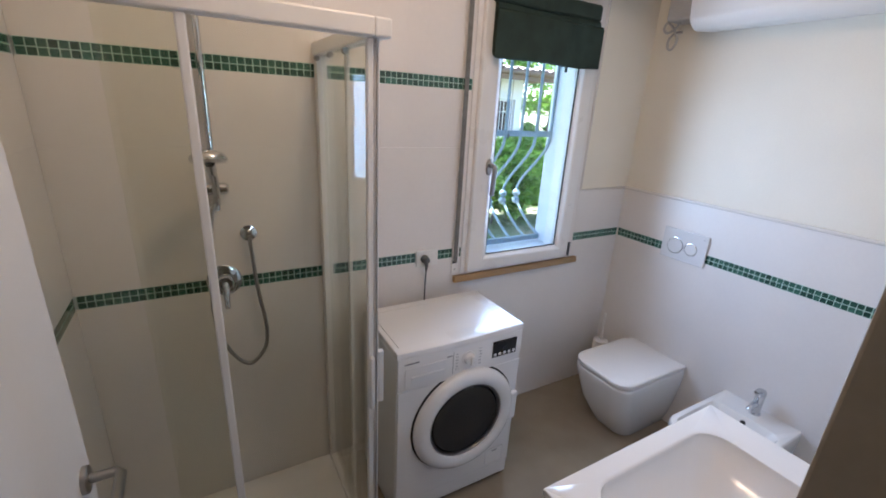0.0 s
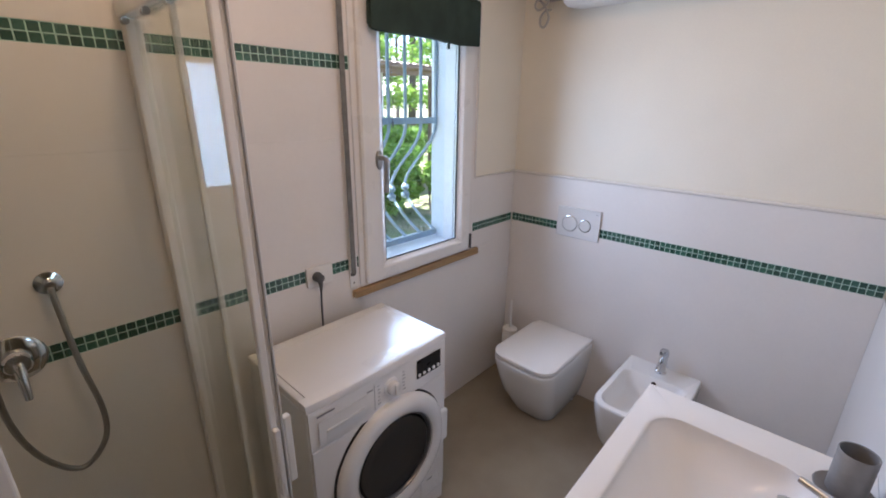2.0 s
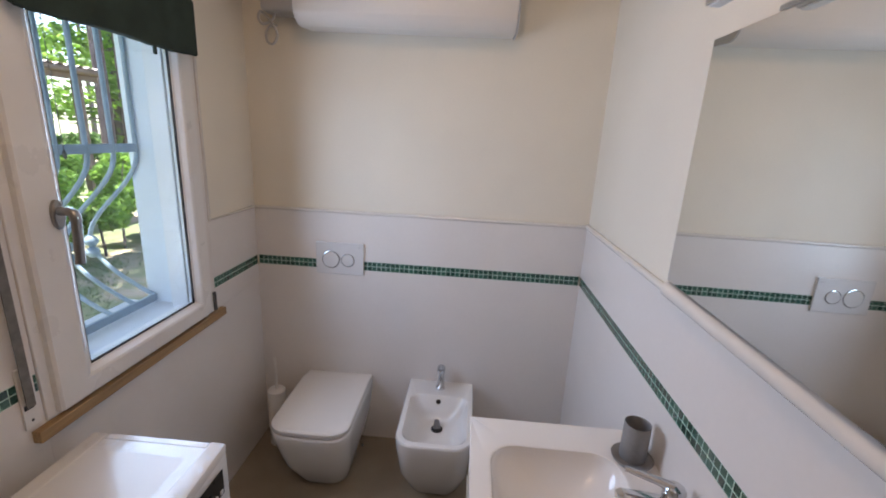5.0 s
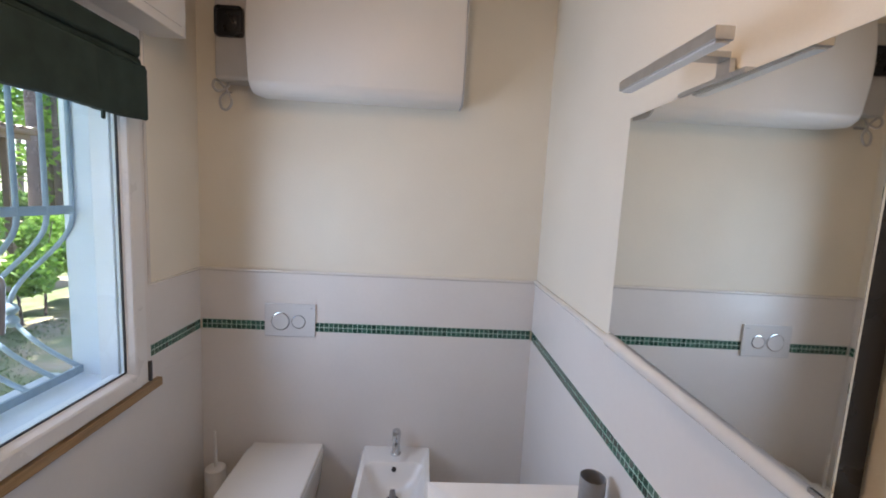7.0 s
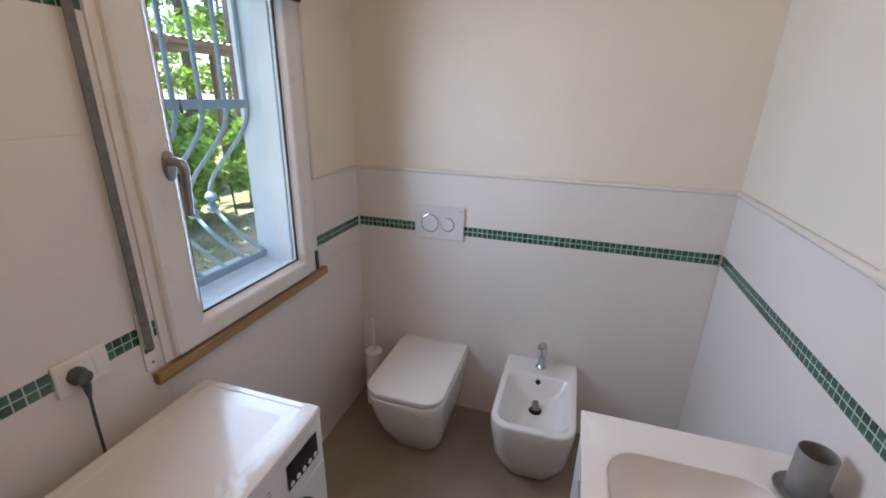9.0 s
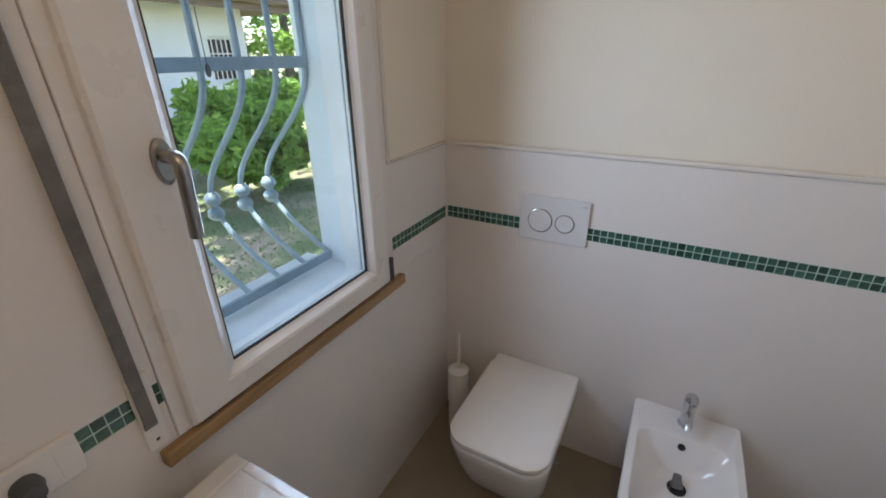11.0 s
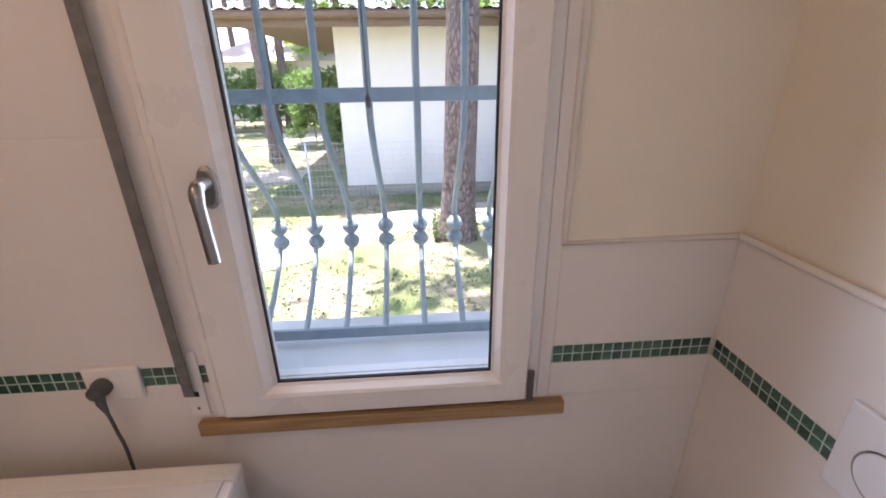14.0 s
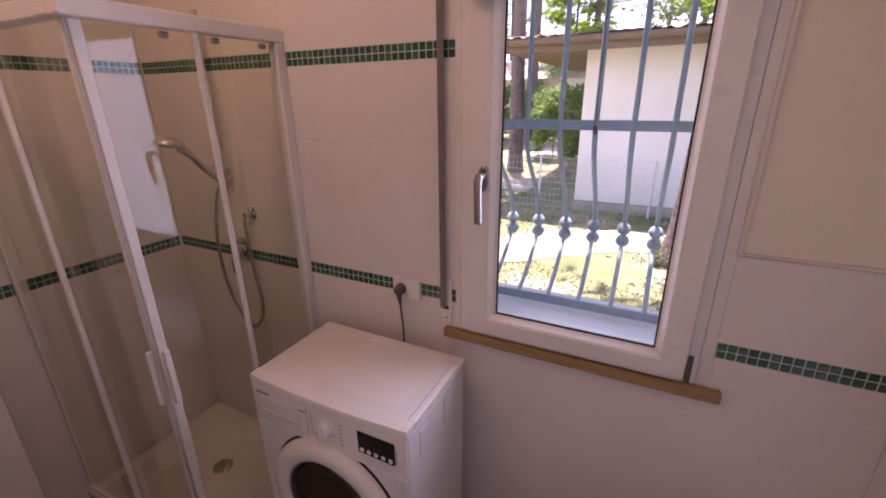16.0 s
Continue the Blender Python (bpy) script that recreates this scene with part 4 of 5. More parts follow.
part("ledge", T([(0.74, SOUTH + 0.014, 1.343), (1.566, SOUTH + 0.014, 1.343)], 0.0225, 18), TRIM, wall_south, "white rounded ledge under the mirror", True)
mirror.rotation_euler = (0, 0, -0.019)
mlamp = thing("mirror_lamp", "slim aluminium bar lamp over the mirror, switched off", "lamp", at=(1.22, 0.3, 1.99))
part("arm", B((1.20, 1.24, 0.295, 0.40, 2.030, 2.042), (1.20, 1.24, 0.284, 0.296, 1.981, 2.0305), bevel=0.0015), LAMP_ALU, mlamp)
part("clamp", B((1.12, 1.32, 0.303, 0.323, 1.9805, 1.9895), bevel=0.001), LAMP_ALU, mlamp)
part("bar", B((1.062, 1.402, 0.388, 0.420, 2.008, 2.0300), bevel=0.0015), LAMP_ALU, mlamp)
part("diffuser", B((1.068, 1.396, 0.393, 0.415, 2.004, 2.0078)), PLASTIC, mlamp, "white diffuser strip")

# ---- water heater on the east wall ----
heater = thing("water_heater", "white horizontal wall water heater with a grey control end", "water heater", at=(EAST, 1.25, 2.15))


def shell_ring(y, grow=0.0):
    pts = []
    x1, z0, z1 = EAST + 0.008, 2.150 - grow, 2.66 + grow
    xf = 2.298 - grow
    pts.append((x1, y, z0 + 0.012))
    for i in range(9):
        a = radians(90 * i / 8)
        pts.append((xf + 0.075 - 0.075 * math.sin(a), y, z0 + 0.060 - 0.060 * math.cos(a)))
    for i in range(1, 8):
        t = i / 8
        pts.append((xf - 0.022 * math.sin(math.pi * t), y, z0 + 0.06 + (z1 - z0 - 0.12) * t))
    for i in range(9):
        a = radians(90 * i / 8)
        pts.append((xf + 0.075 - 0.075 * math.cos(a), y, z1 - 0.060 + 0.060 * math.sin(a)))
    pts.append((x1, y, z1 - 0.012))
    return pts


bm = bmesh.new()
ring_loft(bm, [shell_ring(1.658, -0.006), shell_ring(1.650), shell_ring(0.734), shell_ring(0.729, -0.003)])
part("shell", bm, HEATER_WHITE, heater, "", True)
bm = bmesh.new()
ring_loft(bm, [shell_ring(0.7285, 0.004), shell_ring(0.722, 0.004)])
part("end_cap", bm, HEATER_GREY, heater, "grey end cap", True)
part("control_box", B((2.372, EAST + 0.008, 1.6585, 1.832, 2.212, 2.62), bevel=0.014, seg=3), HEATER_GREY, heater, "grey control end")
part("control_dial", B((2.364, 2.3735, 1.700, 1.824, 2.387, 2.515), bevel=0.018, seg=3), BLACK, heater, "square black control dial")
part("dial_centre", L((2.3638, 1.762, 2.452), (-1, 0, 0), [(0.034, 0), (0.034, 0.0015), (0.030, 0.003), (0.004, 0.0035)], 24), BLACK, heater, "", True)
pipe_path = spline([(2.43, 1.79, 2.215), (2.42, 1.80, 2.185), (2.41, 1.835, 2.165), (2.405, 1.855, 2.185), (2.415, 1.85, 2.215), (2.42, 1.825, 2.200), (2.415, 1.795, 2.165), (2.41, 1.775, 2.120), (2.41, 1.795, 2.085), (2.42, 1.825, 2.095), (2.43, 1.835, 2.135), (2.46, 1.825, 2.17), (2.505, 1.82, 2.18)], 7)
part("cable", T(pipe_path, 0.0058, 8), HEATER_GREY, heater, "coiled grey cable", True)

# ---- ceiling lamp ----
cl = thing("ceiling_light", "round opal glass ceiling light, switched on", "ceiling light", at=(0.72, 1.02, CEIL))
part("base", L((0.72, 1.02, CEIL), (0, 0, -1), [(0.075, 0), (0.075, 0.018), (0.05, 0.02)], 28), PLASTIC, cl, "", True)
gl_ = part("shade", L((0.72, 1.02, CEIL - 0.018), (0, 0, -1), [(0.09, 0.0), (0.125, 0.02), (0.135, 0.055), (0.12, 0.095), (0.08, 0.125), (0.02, 0.137)], 32), OPAL, cl, "lit opal glass shade", True)
gl_.visible_shadow = False

# ---- outdoors ----
def leaf_cloud(name, mat, parent, points, size, seed, label="", flat=0.5, fold=True):
    """Many small folded leaves round given points, in one mesh."""
    rng = np.random.default_rng(seed)
    p = np.asarray(points, dtype=float)
    n = len(p)
    d = rng.normal(size=(n, 3))
    d[:, 2] *= flat
    d /= np.linalg.norm(d, axis=1)[:, None]
    w = np.cross(d, rng.normal(size=(n, 3)))
    w /= np.linalg.norm(w, axis=1)[:, None]
    s = size * rng.uniform(0.6, 1.3, size=(n, 1))
    up = np.cross(d, w) * 0.12
    verts = np.stack([p - d * s, p + w * s * 0.42 + up * s, p + d * s, p - w * s * 0.42 + up * s], axis=1).reshape(-1, 3)
    base = np.arange(n)[:, None] * 4
    faces = np.concatenate([base + np.array([[0, 1, 2]]), base + np.array([[0, 2, 3]])]).tolist()
    me = bpy.data.meshes.new(name)
    me.from_pydata(verts.tolist(), [], faces)
    me.materials.append(mat)
    ob = new(name, me)
    if parent is not None:
        ob.parent = parent
        ob.matrix_parent_inverse = Matrix.Translation(-parent.location)
    if label:
        ob["label"] = label
    return ob


def ground_material():
    m = bpy.data.materials.new("lawn_with_needles")
    m.use_nodes = True
    n, l = m.node_tree.nodes, m.node_tree.links
    b = n["Principled BSDF"]
    b.inputs["Roughness"].default_value = 1.0
    co = n.new("ShaderNodeTexCoord")
    a = n.new("ShaderNodeTexNoise")
    a.inputs["Scale"].default_value = 1.1
    a.inputs["Detail"].default_value = 6
    f = n.new("ShaderNodeTexNoise")
    f.inputs["Scale"].default_value = 38
    f.inputs["Detail"].default_value = 5
    cr = n.new("ShaderNodeValToRGB")
    e = cr.color_ramp.elements
    e[0].position, e[0].color = 0.36, (0.13, 0.18, 0.07, 1)
    e[1].position, e[1].color = 0.60, (0.38, 0.31, 0.21, 1)
    mid = e.new(0.50)
    mid.color = (0.23, 0.24, 0.125, 1)
    mx = n.new("ShaderNodeMix")
    mx.data_type = "RGBA"
    mx.blend_type = "OVERLAY"
    mx.inputs["Factor"].default_value = 0.35
    bu = n.new("ShaderNodeBump")
    bu.inputs["Strength"].default_value = 0.8
    bu.inputs["Distance"].default_value = 0.03
    l.new(co.outputs["Object"], a.inputs["Vector"])
    l.new(co.outputs["Object"], f.inputs["Vector"])
    l.new(a.outputs["Fac"], cr.inputs["Fac"])
    l.new(cr.outputs["Color"], mx.inputs["A"])
    l.new(f.outputs["Color"], mx.inputs["B"])
    l.new(mx.outputs["Result"], b.inputs["Base Color"])
    l.new(f.outputs["Fac"], bu.inputs["Height"])
    l.new(bu.outputs["Normal"], b.inputs["Normal"])
    return m


bm = bmesh.new()
bmesh.ops.create_grid(bm, x_segments=60, y_segments=60, size=1)
for v in bm.verts:
    x, y = v.co.x, v.co.y
    v.co = (math.copysign(abs(x) ** 3, x) * 900 + 0.5, math.copysign(abs(y) ** 3, y) * 900 + 7, GROUND)
    near = max(0.0, 1 - abs(v.co.y - 7) / 12) * (1 if v.co.y > 2.9 else 0)
    v.co.z += near * 0.03 * noise.noise((v.co.x * 0.5, v.co.y * 0.5, 0))
ground = part("ground", bm, ground_material())
tagged(ground, "patchy lawn with dry pine needles and bare soil", "ground", kind="structure")

rng = np.random.default_rng(11)
gx = rng.uniform(-3.5, 6.5, 42000)
gy = rng.uniform(2.9, 12, 42000)
keep = np.array([noise.noise((x * 0.9, y * 0.9, 3)) > -0.12 for x, y in zip(gx, gy)])
gp = np.stack([gx, gy, np.full_like(gx, GROUND + 0.012)], axis=1)[keep]
grass = leaf_cloud("grass", GRASS, None, gp, 0.02, 12, flat=1.6)
tagged(grass, "short patchy grass on the lawn", "grass", kind="stuff")

for x0, x1, y0, y1 in ((-2.6, -0.6, 9.9, 11.2), (-3.4, -1.3, 15.5, 18.5)):
    slab_ = part("paving_slab", B((x0, x1, y0, y1, GROUND - 0.05, GROUND + 0.035), bevel=0.01), CONCRETE)
    tagged(slab_, "sunlit pale concrete paving slab in the lawn", "paving", "paving slabs", "structure")

bm = bmesh.new()
line = spline([(-3.5, 5.0, 0), (-1.2, 5.6, 0), (0.15, 6.1, 0), (0.9, 6.75, 0), (1.9, 7.25, 0), (4.2, 7.7, 0)], 12)
sides = []
for i, p in enumerate(line):
    d = (line[min(i + 1, len(line) - 1)] - line[max(i - 1, 0)]).normalized()
    w = 0.42 + 0.09 * noise.noise((i * 0.35, 1.0, 0.0))
    q = Vector((-d.y, d.x, 0))
    zz = GROUND + 0.040
    sides.append([bm.verts.new((p.x + q.x * u, p.y + q.y * u, zz - (0.03 if abs(u) > w else 0))) for u in (-w - 0.08, -w, 0, w, w + 0.08)])
for a, b in zip(sides, sides[1:]):
    for k in range(4):
        bm.faces.new((a[k], a[k + 1], b[k + 1], b[k]))
garden_path = part("garden_path", bm, CONCRETE)
tagged(garden_path, "pale sandy garden path worn into the lawn", "path", kind="structure")

# neighbouring house
HM = Matrix.Translation((0.48, 8.90, GROUND))
house = new("house")
house.matrix_world = HM
tagged(house, "single-storey cream rendered house with a pale tiled roof", "house")


def hpart(name, bm, mat, parent=house, label="", smooth=False):
    ob = part(name, bm, mat, None, label, smooth)
    ob.parent = parent
    return ob


HW = 2.78       # height of the eave above the ground
hpart("wall", B((0.1, 1.2, 0, 0.3, 0, HW), (6.7, 6.75, 0, 0.3, 0, HW), (1.2, 3.93, 0, 0.3, 0, HW), (3.93, 4.75, 0, 0.3, 2.25, HW), (3.93, 4.75, 0, 0.3, 0, 0.95), (4.75, 5.95, 0, 0.3, 0, HW), (5.95, 6.55, 0, 0.3, 0, 1.48), (5.95, 6.55, 0, 0.3, 2.28, HW), (6.55, 6.7, 0, 0.3, 0, HW),
                (0.1, 0.4, 0.3, 7.5, 0, HW), (6.45, 6.75, 0.3, 7.5, 0, HW), (0.1, 6.75, 7.2, 7.5, 0, HW)), RENDER)
hpart("base_course", B((0.09, 6.76, -0.02, -0.001, 0.001, 0.16)), CONCRETE, label="grey concrete base course")
for x0, x1, z0, z1 in ((3.93, 4.75, 0.95, 2.25),):
    sh = hpart("shutter", B((x0, x1, 0.08, 0.12, z0, z1)), SHUTTER, label="closed grey roller shutter")
    for k in range(20):
        z = z0 + 0.02 + k * (z1 - z0 - 0.04) / 20
        hpart("slat", B((x0 + 0.02, x1 - 0.02, 0.068, 0.0795, z, z + 0.052)), SHUTTER, sh)
wd = hpart("window", B((5.95, 6.55, 0.14, 0.18, 1.48, 2.28)), DARKGLASS, label="dark window behind white bars")
hpart("window_frame", B((5.95, 6.00, 0.08, 0.139, 1.48, 2.28), (6.50, 6.55, 0.08, 0.139, 1.48, 2.28), (6.00, 6.50, 0.08, 0.139, 1.48, 1.55), (6.00, 6.50, 0.08, 0.139, 2.23, 2.28)), PVC, wd)
for k in range(5):
    hpart("bar", B((6.03 + 0.1 * k, 6.045 + 0.1 * k, 0.03, 0.045, 1.48, 2.28)), PVC, wd)
hpart("bar", B((5.95, 6.55, 0.0455, 0.06, 1.98, 2.0)), PVC, wd)
hpart("wall_lamp", B((3.90, 4.02, -0.09, -0.001, 2.22, 2.42), bevel=0.02), PLASTIC, label="small white wall lamp")
hpart("eave_board", B((-1.45, 8.2, -0.62, 7.9, HW, HW + 0.035)), EAVE, label="brown boarded eave")
hpart("fascia", B((-1.45, 8.2, -0.66, -0.621, HW - 0.10, HW + 0.09)), EAVE, label="brown fascia")
hpart("gutter", T([(-1.47, -0.72, HW + 0.06), (8.22, -0.72, HW + 0.06)], 0.06, 10), EAVE, label="brown gutter")
for x in (7.9,):
    hpart("post", B((x - 0.06, x + 0.06, -0.55, -0.43, 0, HW)), EAVE, label="wooden porch post")


def roof_mesh():
    bm = bmesh.new()
    for y0, y1, z0, z1 in ((-0.78, 3.65, HW + 0.10, HW + 0.62), (3.65, 8.05, HW + 0.62, HW + 0.10)):
        rows = 12
        for r in range(rows):
            a, b = r / rows, (r + 1) / rows + 0.02
            ya, yb_ = y0 + (y1 - y0) * a, y0 + (y1 - y0) * b
            za, zb = z0 + (z1 - z0) * a, z0 + (z1 - z0) * b
            n = 97
            lo, hi = [], []
            for i in range(n + 1):
                x = -1.5 + 9.75 * i / n
                wv = 0.02 * math.cos(i * math.pi)
                lift = 0.03 if z1 > z0 else 0.0
                drop = 0.03 - lift
                lo.append(bm.verts.new((x, ya, za + wv + lift)))
                hi.append(bm.verts.new((x, yb_, zb + wv + drop)))
            for i in range(n):
                bm.faces.new((lo[i], lo[i + 1], hi[i + 1], hi[i]))
    return bm


hpart("roof", roof_mesh(), ROOF, label="pale sunlit clay roof")

# wire fence before the house
fence = new("wire_fence")
fence.matrix_world = HM @ Matrix.Translation((0, -0.30, 0))
tagged(fence, "low grey welded wire garden fence", "fence")
for k in range(5):
    hpart("post", T([(-2.4 + 1.9 * k, 0, 0), (-2.4 + 1.9 * k, 0, 0.98)], 0.02, 8), FENCE, fence)
for k in range(4):
    bm = bmesh.new()
    x0 = -2.4 + 1.9 * k
    for j in range(9):
        z = 0.06 + 0.112 * j
        tube(bm, [(x0 + 0.02, 0, z), (x0 + 1.88, 0, z)], 0.0032, 4)
    for j in range(24):
        x = x0 + 0.05 + 0.078 * j
        tube(bm, [(x, 0.003, 0.03), (x, 0.003, 0.98)], 0.0026, 4)
    hpart("mesh_panel", bm, FENCE, fence)


# trees
def trunk_mesh(height, r0, r1, lean, seed, flare=0.0):
    rnd = random.Random(seed)
    bm = bmesh.new()
    rings = []
    seg = 18
    n = 26
    ph = [rnd.uniform(0, 6.28) for _ in range(4)]
    for i in range(n + 1):
        t = (i / n) ** 1.5
        z = height * t
        r = r0 + (r1 - r0) * t + flare * math.exp(-z / 0.22)
        c = Vector((lean[0] * t * height + 0.04 * math.sin(z * 0.7 + ph[0]), lean[1] * t * height + 0.04 * math.sin(z * 0.6 + ph[1]), z))
        ring = []
        for j in range(seg):
            a = 2 * math.pi * j / seg
            k = 1 + 0.05 * math.sin(3 * a + ph[2] + z) + 0.05 * math.sin(5 * a + ph[3]) * math.exp(-z) + 0.035 * noise.noise((math.cos(a) * 3, math.sin(a) * 3, z * 2.5 + seed))
            ring.append(c + Vector((math.cos(a) * r * k, math.sin(a) * r * k, 0)))
        rings.append(ring)
    ring_loft(bm, rings)
    return bm


def pine(name, x, y, height, r0, lean, seed, crown_from=0.66, leaves=1500, spread=2.4, label="tall pine tree with a scaly reddish trunk", flare=0.05, foliage=None):
    tr = thing(name, label, "tree", "trees round the house", at=(x, y, GROUND))
    ob = part("trunk", trunk_mesh(height, r0, r0 * 0.35, lean, seed, flare), BARK, None, "", True)
    ob.parent = tr
    rnd = np.random.default_rng(seed)
    pts = []
    bm = bmesh.new()
    limbs = 16
    for i in range(limbs):
        t = crown_from + (1 - crown_from) * (i / limbs)
        z = height * t
        a = i * 2.4 + seed
        reach = spread * (1.15 - 0.75 * (i / limbs)) * rnd.uniform(0.7, 1.15)
        c = Vector((lean[0] * z, lean[1] * z, z))
        tip = c + Vector((math.cos(a) * reach, math.sin(a) * reach, 0.22 * reach))
        tube(bm, [c, c.lerp(tip, 0.5) + Vector((0, 0, -0.05 * reach)), tip], [r0 * 0.22, r0 * 0.13, 0.012], 6)
        m = leaves // limbs
        u = rnd.uniform(0.35, 1.05, m)
        jit = rnd.normal(0, 0.17 * reach, (m, 3)) * np.array([1, 1, 0.55])
        base = np.array(c)[None, :] + (np.array(tip) - np.array(c))[None, :] * u[:, None]
        pts.append(base + jit)
    ob = part("limbs", bm, BARK, None)
    ob.parent = tr
    cr = leaf_cloud("crown", foliage or NEEDLES, None, np.concatenate(pts), 0.17, seed + 5)
    cr.parent = tr
    return tr


pine("pine_tree", 2.31, 6.52, 14, 0.215, (0.030, -0.006), 1, label="tall pine with scaly reddish bark and a mossy foot", flare=0.09)
pine("pine_tree", 3.36, 7.85, 15, 0.275, (0.030, 0.004), 2, label="tall pine with grey-brown bark near the fence", flare=0.06)
t3 = pine("pine_tree", -1.75, 12.6, 15, 0.20, (0.004, 0.0), 3)
t4 = pine("pine_tree", -4.5, 22.0, 17, 0.22, (-0.006, 0.004), 4, spread=3.0, crown_from=0.38, leaves=2600)
rnd = random.Random(5)
spots = []
for i in range(46):
    for _ in range(40):
        a = radians(rnd.uniform(-28, 72))
        d = rnd.uniform(19, 52)
        x, y = 1.2 + d * math.sin(a), 1.0 + d * math.cos(a)
        if all((x - p) ** 2 + (y - q) ** 2 > 6.5 for p, q in spots) and not (-2 < x < 9.5 and y < 18.5):
            spots.append((x, y))
            break
for i, (x, y) in enumerate(spots):
    copy_thing((t3, t4)[i % 2], pose(x, y, GROUND, 0, 0, rnd.uniform(0, 360)))
for x, y in ((9.6, 6.6), (11.0, 8.6), (12.6, 6.9), (14, 9.4), (13.0, 12.0)):
    copy_thing(t3, pose(x, y, GROUND, 0, 0, rnd.uniform(0, 360)))
t5 = pine("broadleaf_tree", 15.5, 13.5, 9, 0.12, (0.01, 0.0), 6, crown_from=0.16, leaves=5200, spread=3.0, label="leafy green tree with a full low crown", foliage=LAUREL)
for x, y, k in ((18.5, 9.0, 1.0), (20.0, 16.0, 1.2), (12.0, 18.5, 1.1), (23.0, 12.0, 1.3), (4.5, 24.0, 1.2), (-3.0, 27.0, 1.2), (-9.5, 19.0, 1.1), (17.0, 22.0, 1.3)):
    copy_thing(t5, pose(x, y, GROUND, 0, 0, rnd.uniform(0, 360)))

moss_pts = np.stack([2.30 + 0.27 * np.cos(rng.uniform(0, 6.28, 900)), 6.52 + 0.27 * np.sin(rng.uniform(0, 6.28, 900)), GROUND + np.abs(rng.normal(0, 0.16, 900))], axis=1)
moss_ob = leaf_cloud("moss", GRASS, None, moss_pts, 0.03, 31)
tagged(moss_ob, "green moss and grass round the pine's foot", "moss", kind="stuff")


def shrub(name, x0, x1, y0, y1, top, leaves, size, mat, seed, label, category):
    sb = thing(name, label, category, at=((x0 + x1) / 2, (y0 + y1) / 2, GROUND))
    rnd = np.random.default_rng(seed)
    bm = bmesh.new()
    stems = max(4, int((x1 - x0) * 2))
    for i in range(stems):
        bx = x0 + (x1 - x0) * (0.12 + 0.76 * i / max(1, stems - 1))
        by = (y0 + y1) / 2 + rnd.uniform(-0.2, 0.2)
        tube(bm, [(bx, by, GROUND - 0.02), (bx + rnd.uniform(-0.1, 0.1), by, GROUND + (top - GROUND) * 0.5), (bx + rnd.uniform(-0.25, 0.25), by + rnd.uniform(-0.2, 0.2), GROUND + (top - GROUND) * 0.92)], [0.022, 0.017, 0.007], 6)
    part("stems", bm, BARK, sb)
    blobs = int((x1 - x0) * (y1 - y0) * 10) + 14
    pts = []
    for i in range(blobs):
        c = np.array([rnd.uniform(x0, x1), rnd.uniform(y0, y1), GROUND + (top - GROUND) * rnd.uniform(0.22, 0.93)])
        r = rnd.uniform(0.16, 0.34)
        m = leaves // blobs
        d = rnd.normal(size=(m, 3))
        d /= np.linalg.norm(d, axis=1)[:, None]
        pts.append(c + d * r * rnd.uniform(0.55, 1.0, (m, 1)))
    leaf_cloud("foliage", mat, sb, np.concatenate(pts), size, seed + 1, flat=0.7)
    return sb


shrub("laurel_hedge", 3.95, 7.6, 5.9, 7.0, 1.22, 24000, 0.066, LAUREL, 21, "glossy sunlit laurel hedge beside the lawn", "hedge")
shrub("laurel_hedge", 7.0, 10.5, 4.6, 6.0, 1.1, 9000, 0.065, LAUREL, 23, "glossy sunlit laurel hedge beside the lawn", "hedge")
shrub("garden_bush", -2.0, 0.0, 14.5, 16.5, 2.0, 6000, 0.09, BUSH, 25, "loose green garden bush beyond the lawn", "bush")
shrub("garden_bush", -0.2, 0.6, 11.5, 12.6, 1.9, 3000, 0.09, BUSH, 26, "loose green garden bush beside the house", "bush")
shrub("garden_bush", -7.5, -3.2, 20, 22, 2.2, 6000, 0.12, BUSH, 27, "loose green garden bush beyond the lawn", "bush")
far_hedge = shrub("far_hedge", 9, 26, 17, 19, 1.0, 9000, 0.16, BUSH, 29, "dark green hedge far off under the pines", "hedge")

# a second house, far off
far_house = new("far_house")
far_house.matrix_world = pose(-9.0, 26.5, GROUND, 0, 0, -8)
tagged(far_house, "far white house with a low tiled roof", "house")
hpart("wall", B((0, 8, 0, 6, 0, 2.9)), RENDER, far_house)
bm = bmesh.new()
ring_loft(bm, [[(-0.6, -0.7, 2.9), (8.6, -0.7, 2.9), (8.6, 6.7, 2.9), (-0.6, 6.7, 2.9)], [(1.5, 2.8, 4.2), (6.5, 2.8, 4.2), (6.5, 3.2, 4.2), (1.5, 3.2, 4.2)]])
hpart("roof", bm, ROOF, far_house)
for k in range(3):
    hpart("window", B((1.0 + 2.4 * k, 1.9 + 2.4 * k, -0.02, 0.05, 1.0, 2.1)), DARKGLASS, far_house)

# ---- wall tiles and trims ----
def box_mesh(name, sx, sy, sz, mat, bevel):
    bm = B((-sx / 2, sx / 2, -sy / 2, sy / 2, -sz / 2, sz / 2), bevel=bevel, seg=1)
    me = bpy.data.meshes.new(name)
    bm.to_mesh(me)
    bm.free()
    me.materials.append(mat)
    return me


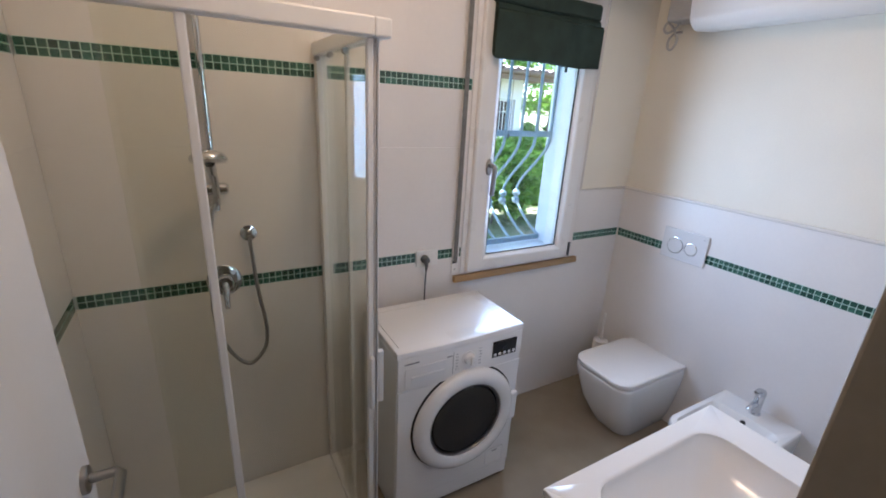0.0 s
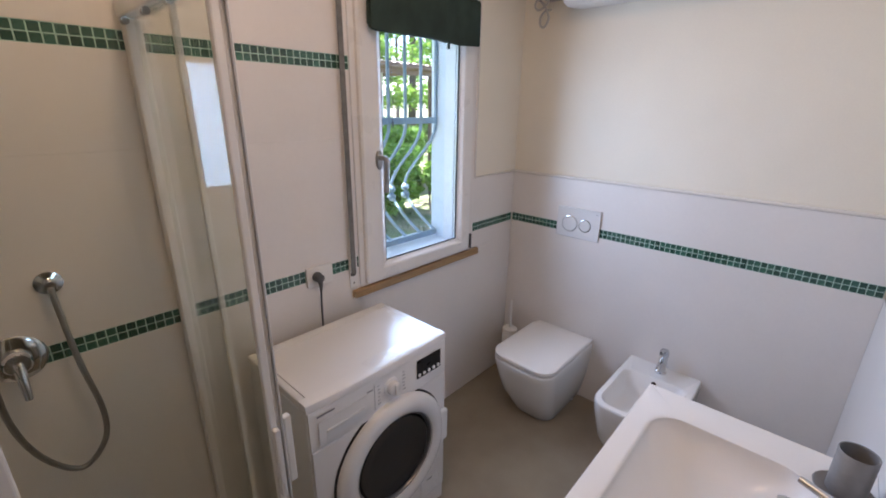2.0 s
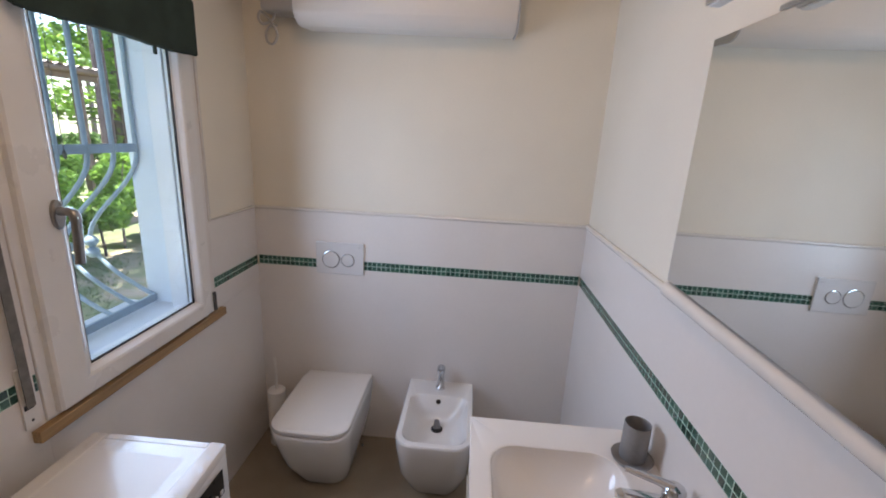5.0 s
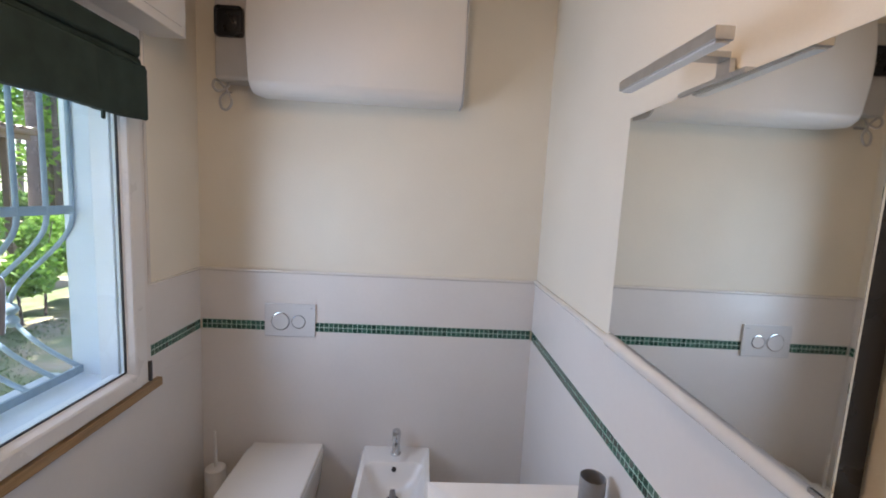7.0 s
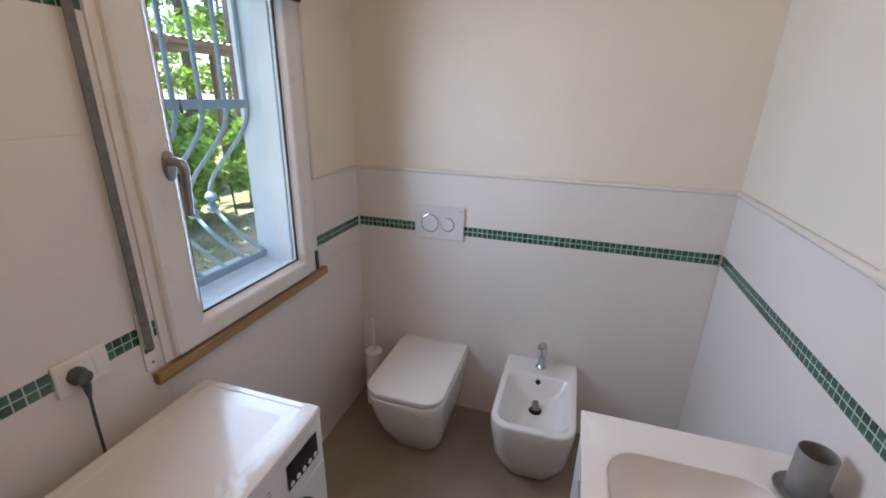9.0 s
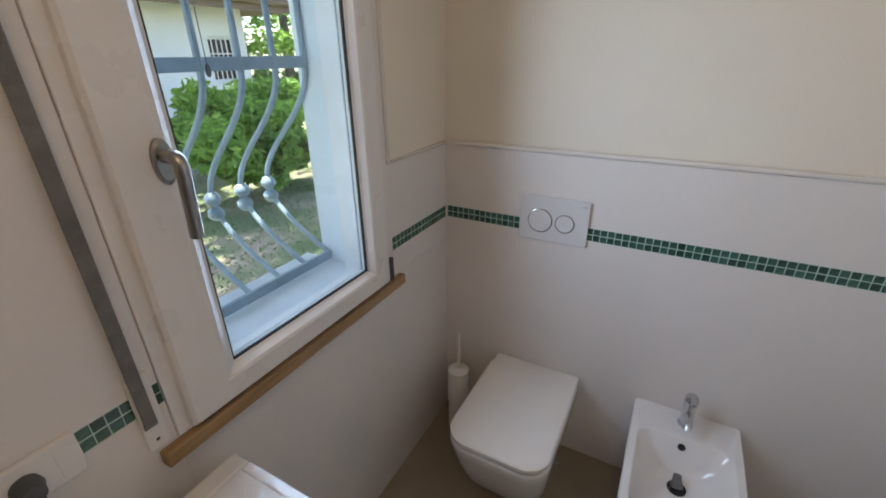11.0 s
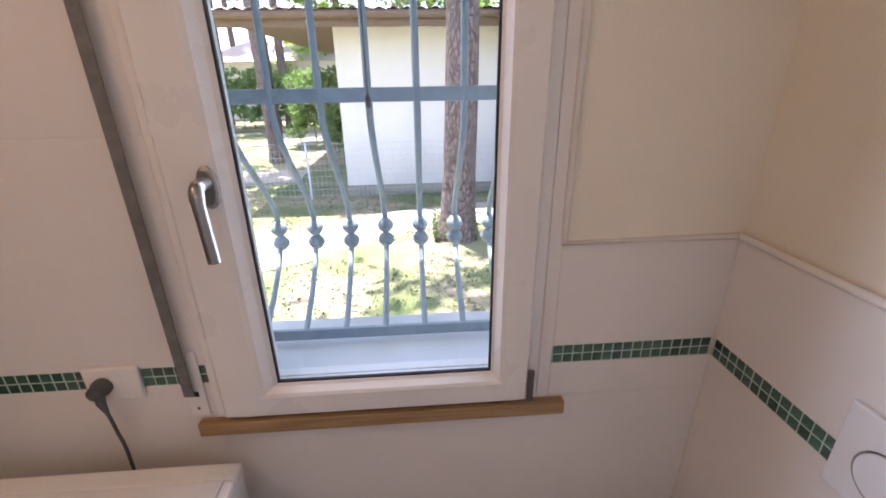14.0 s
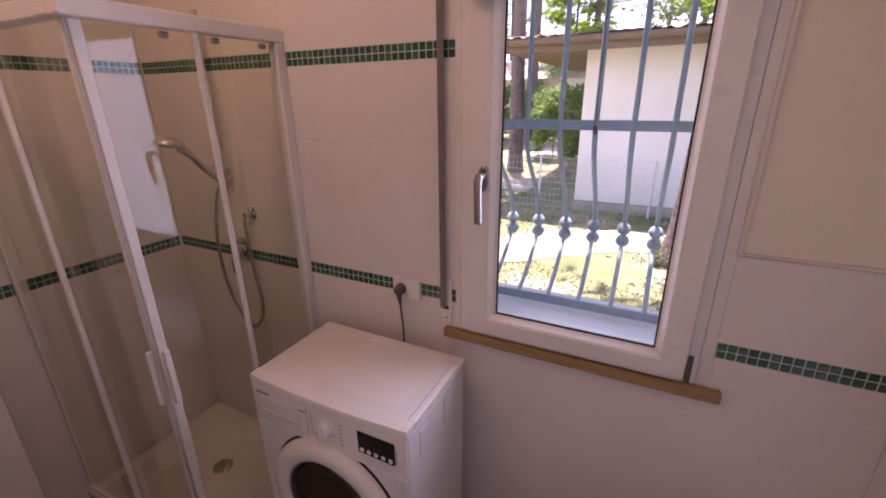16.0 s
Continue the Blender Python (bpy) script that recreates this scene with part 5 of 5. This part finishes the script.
def wall_tile(wall, u0, u1, z0, z1, axis, face):
    """One large tile on a wall; axis: the wall's run; face: where its glazed side lies."""
    g = 0.00025
    t = 0.0085
    if axis == "x":
        bm = B((u0 + g, u1 - g, face if face > 1 else face - t, face + t if face > 1 else face, z0 + g, z1 - g), bevel=0.0003, seg=1)
    else:
        bm = B((face if face > 1 else face - t, face + t if face > 1 else face, u0 + g, u1 - g, z0 + g, z1 - g), bevel=0.0003, seg=1)
    return part("tile", bm, TILE, wall)


Z_E = [0.0, BAND_LOW - PITCH, BAND_LOW + PITCH, TRIM_Z - 0.006]
Z_N = [0.0, BAND_LOW - PITCH, BAND_LOW + PITCH, 1.565, BAND_HIGH - PITCH, BAND_HIGH + PITCH, 2.36]


def tile_rows(wall, us, zs, axis, face, skip=()):
    for k, (z0, z1) in enumerate(zip(zs, zs[1:])):
        if k in skip:
            continue
        for u0, u1 in zip(us, us[1:]):
            wall_tile(wall, u0, u1, z0, z1, axis, face)


tile_rows(wall_north, [WEST, 0.62, 1.316], Z_N, "x", NORTH, (1, 4))
tile_rows(wall_north, [1.316, EAST], [0.0, 0.925], "x", NORTH)
tile_rows(wall_north, [1.316, 2.073], [2.25, 2.36], "x", NORTH)
tile_rows(wall_north, [2.073, 2.103], [0.925, 2.36], "x", NORTH)
tile_rows(wall_north, [2.103, EAST], [0.925, BAND_LOW - PITCH, BAND_LOW + PITCH, TRIM_Z - 0.006], "x", NORTH, (1,))
tile_rows(wall_east, [SOUTH, NORTH], Z_E, "y", EAST, (1,))
tile_rows(wall_south, [0.72, EAST], Z_E, "x", SOUTH, (1,))
tile_rows(wall_west, [0.95, NORTH], Z_N, "y", WEST, (1, 4))

part("trim", T([(EAST - 0.003, SOUTH + 0.002, TRIM_Z), (EAST - 0.003, NORTH - 0.001, TRIM_Z)], 0.0085, 14), TRIM, wall_east, "glazed pencil trim", True)
part("trim", T([(0.73, SOUTH - 0.002, TRIM_Z), (EAST - 0.003, SOUTH - 0.002, TRIM_Z)], 0.0125, 14), TRIM, wall_south, "glazed pencil trim", True)
part("trim", T([(EAST - 0.003, NORTH - 0.001, TRIM_Z), (2.105, NORTH - 0.001, TRIM_Z), (2.105, NORTH - 0.001, 2.36)], 0.0072, 12), TRIM, wall_north, "glazed pencil trim", True)

# mosaic bands: mint grout with green glass pieces
MOSAIC_X = box_mesh("mosaic_piece", PITCH - 0.0026, 0.006, PITCH - 0.0026, MOSAIC, 0.0012)
MOSAIC_Y = box_mesh("mosaic_piece", 0.006, PITCH - 0.0026, PITCH - 0.0026, MOSAIC, 0.0012)
rnd = random.Random(9)


def mosaic(wall, axis, face, u0, u1, zc):
    inward = -1 if face > 1 else 1
    out = face - inward * 0.0085
    a, b = sorted((face - inward * 0.0010, out))
    g = B((u0, u1, a, b, zc - PITCH, zc + PITCH)) if axis == "x" else B((a, b, u0, u1, zc - PITCH, zc + PITCH))
    part("grout", g, MOSAIC_GROUT, wall, "mint green grout")
    n = max(1, round((u1 - u0) / PITCH))
    for i in range(n):
        u = u0 + (i + 0.5) * (u1 - u0) / n
        for s in (-0.5, 0.5):
            ob = new("mosaic_piece", MOSAIC_X if axis == "x" else MOSAIC_Y)
            off = face - inward * (0.0034 - rnd.uniform(0, 0.0006))
            z = zc + s * PITCH
            ob.location = (u, off, z) if axis == "x" else (off, u, z)
            ob.parent = wall
            tilt = rnd.uniform(-0.012, 0.012)
            ob.rotation_euler = (tilt, rnd.uniform(-0.012, 0.012), tilt)


mosaic(wall_north, "x", NORTH, WEST + 0.006, 1.060, BAND_LOW)
mosaic(wall_north, "x", NORTH, 1.176, 1.316, BAND_LOW)
mosaic(wall_north, "x", NORTH, 2.105, EAST - 0.006, BAND_LOW)
mosaic(wall_north, "x", NORTH, WEST + 0.006, 1.316, BAND_HIGH)
mosaic(wall_east, "y", EAST, SOUTH + 0.006, 1.408, BAND_LOW)
mosaic(wall_east, "y", EAST, 1.655, NORTH - 0.006, BAND_LOW)
mosaic(wall_south, "x", SOUTH, 0.73, EAST - 0.006, BAND_LOW)
mosaic(wall_west, "y", WEST, 0.95, NORTH - 0.006, BAND_LOW)
mosaic(wall_west, "y", WEST, 0.95, NORTH - 0.006, BAND_HIGH)
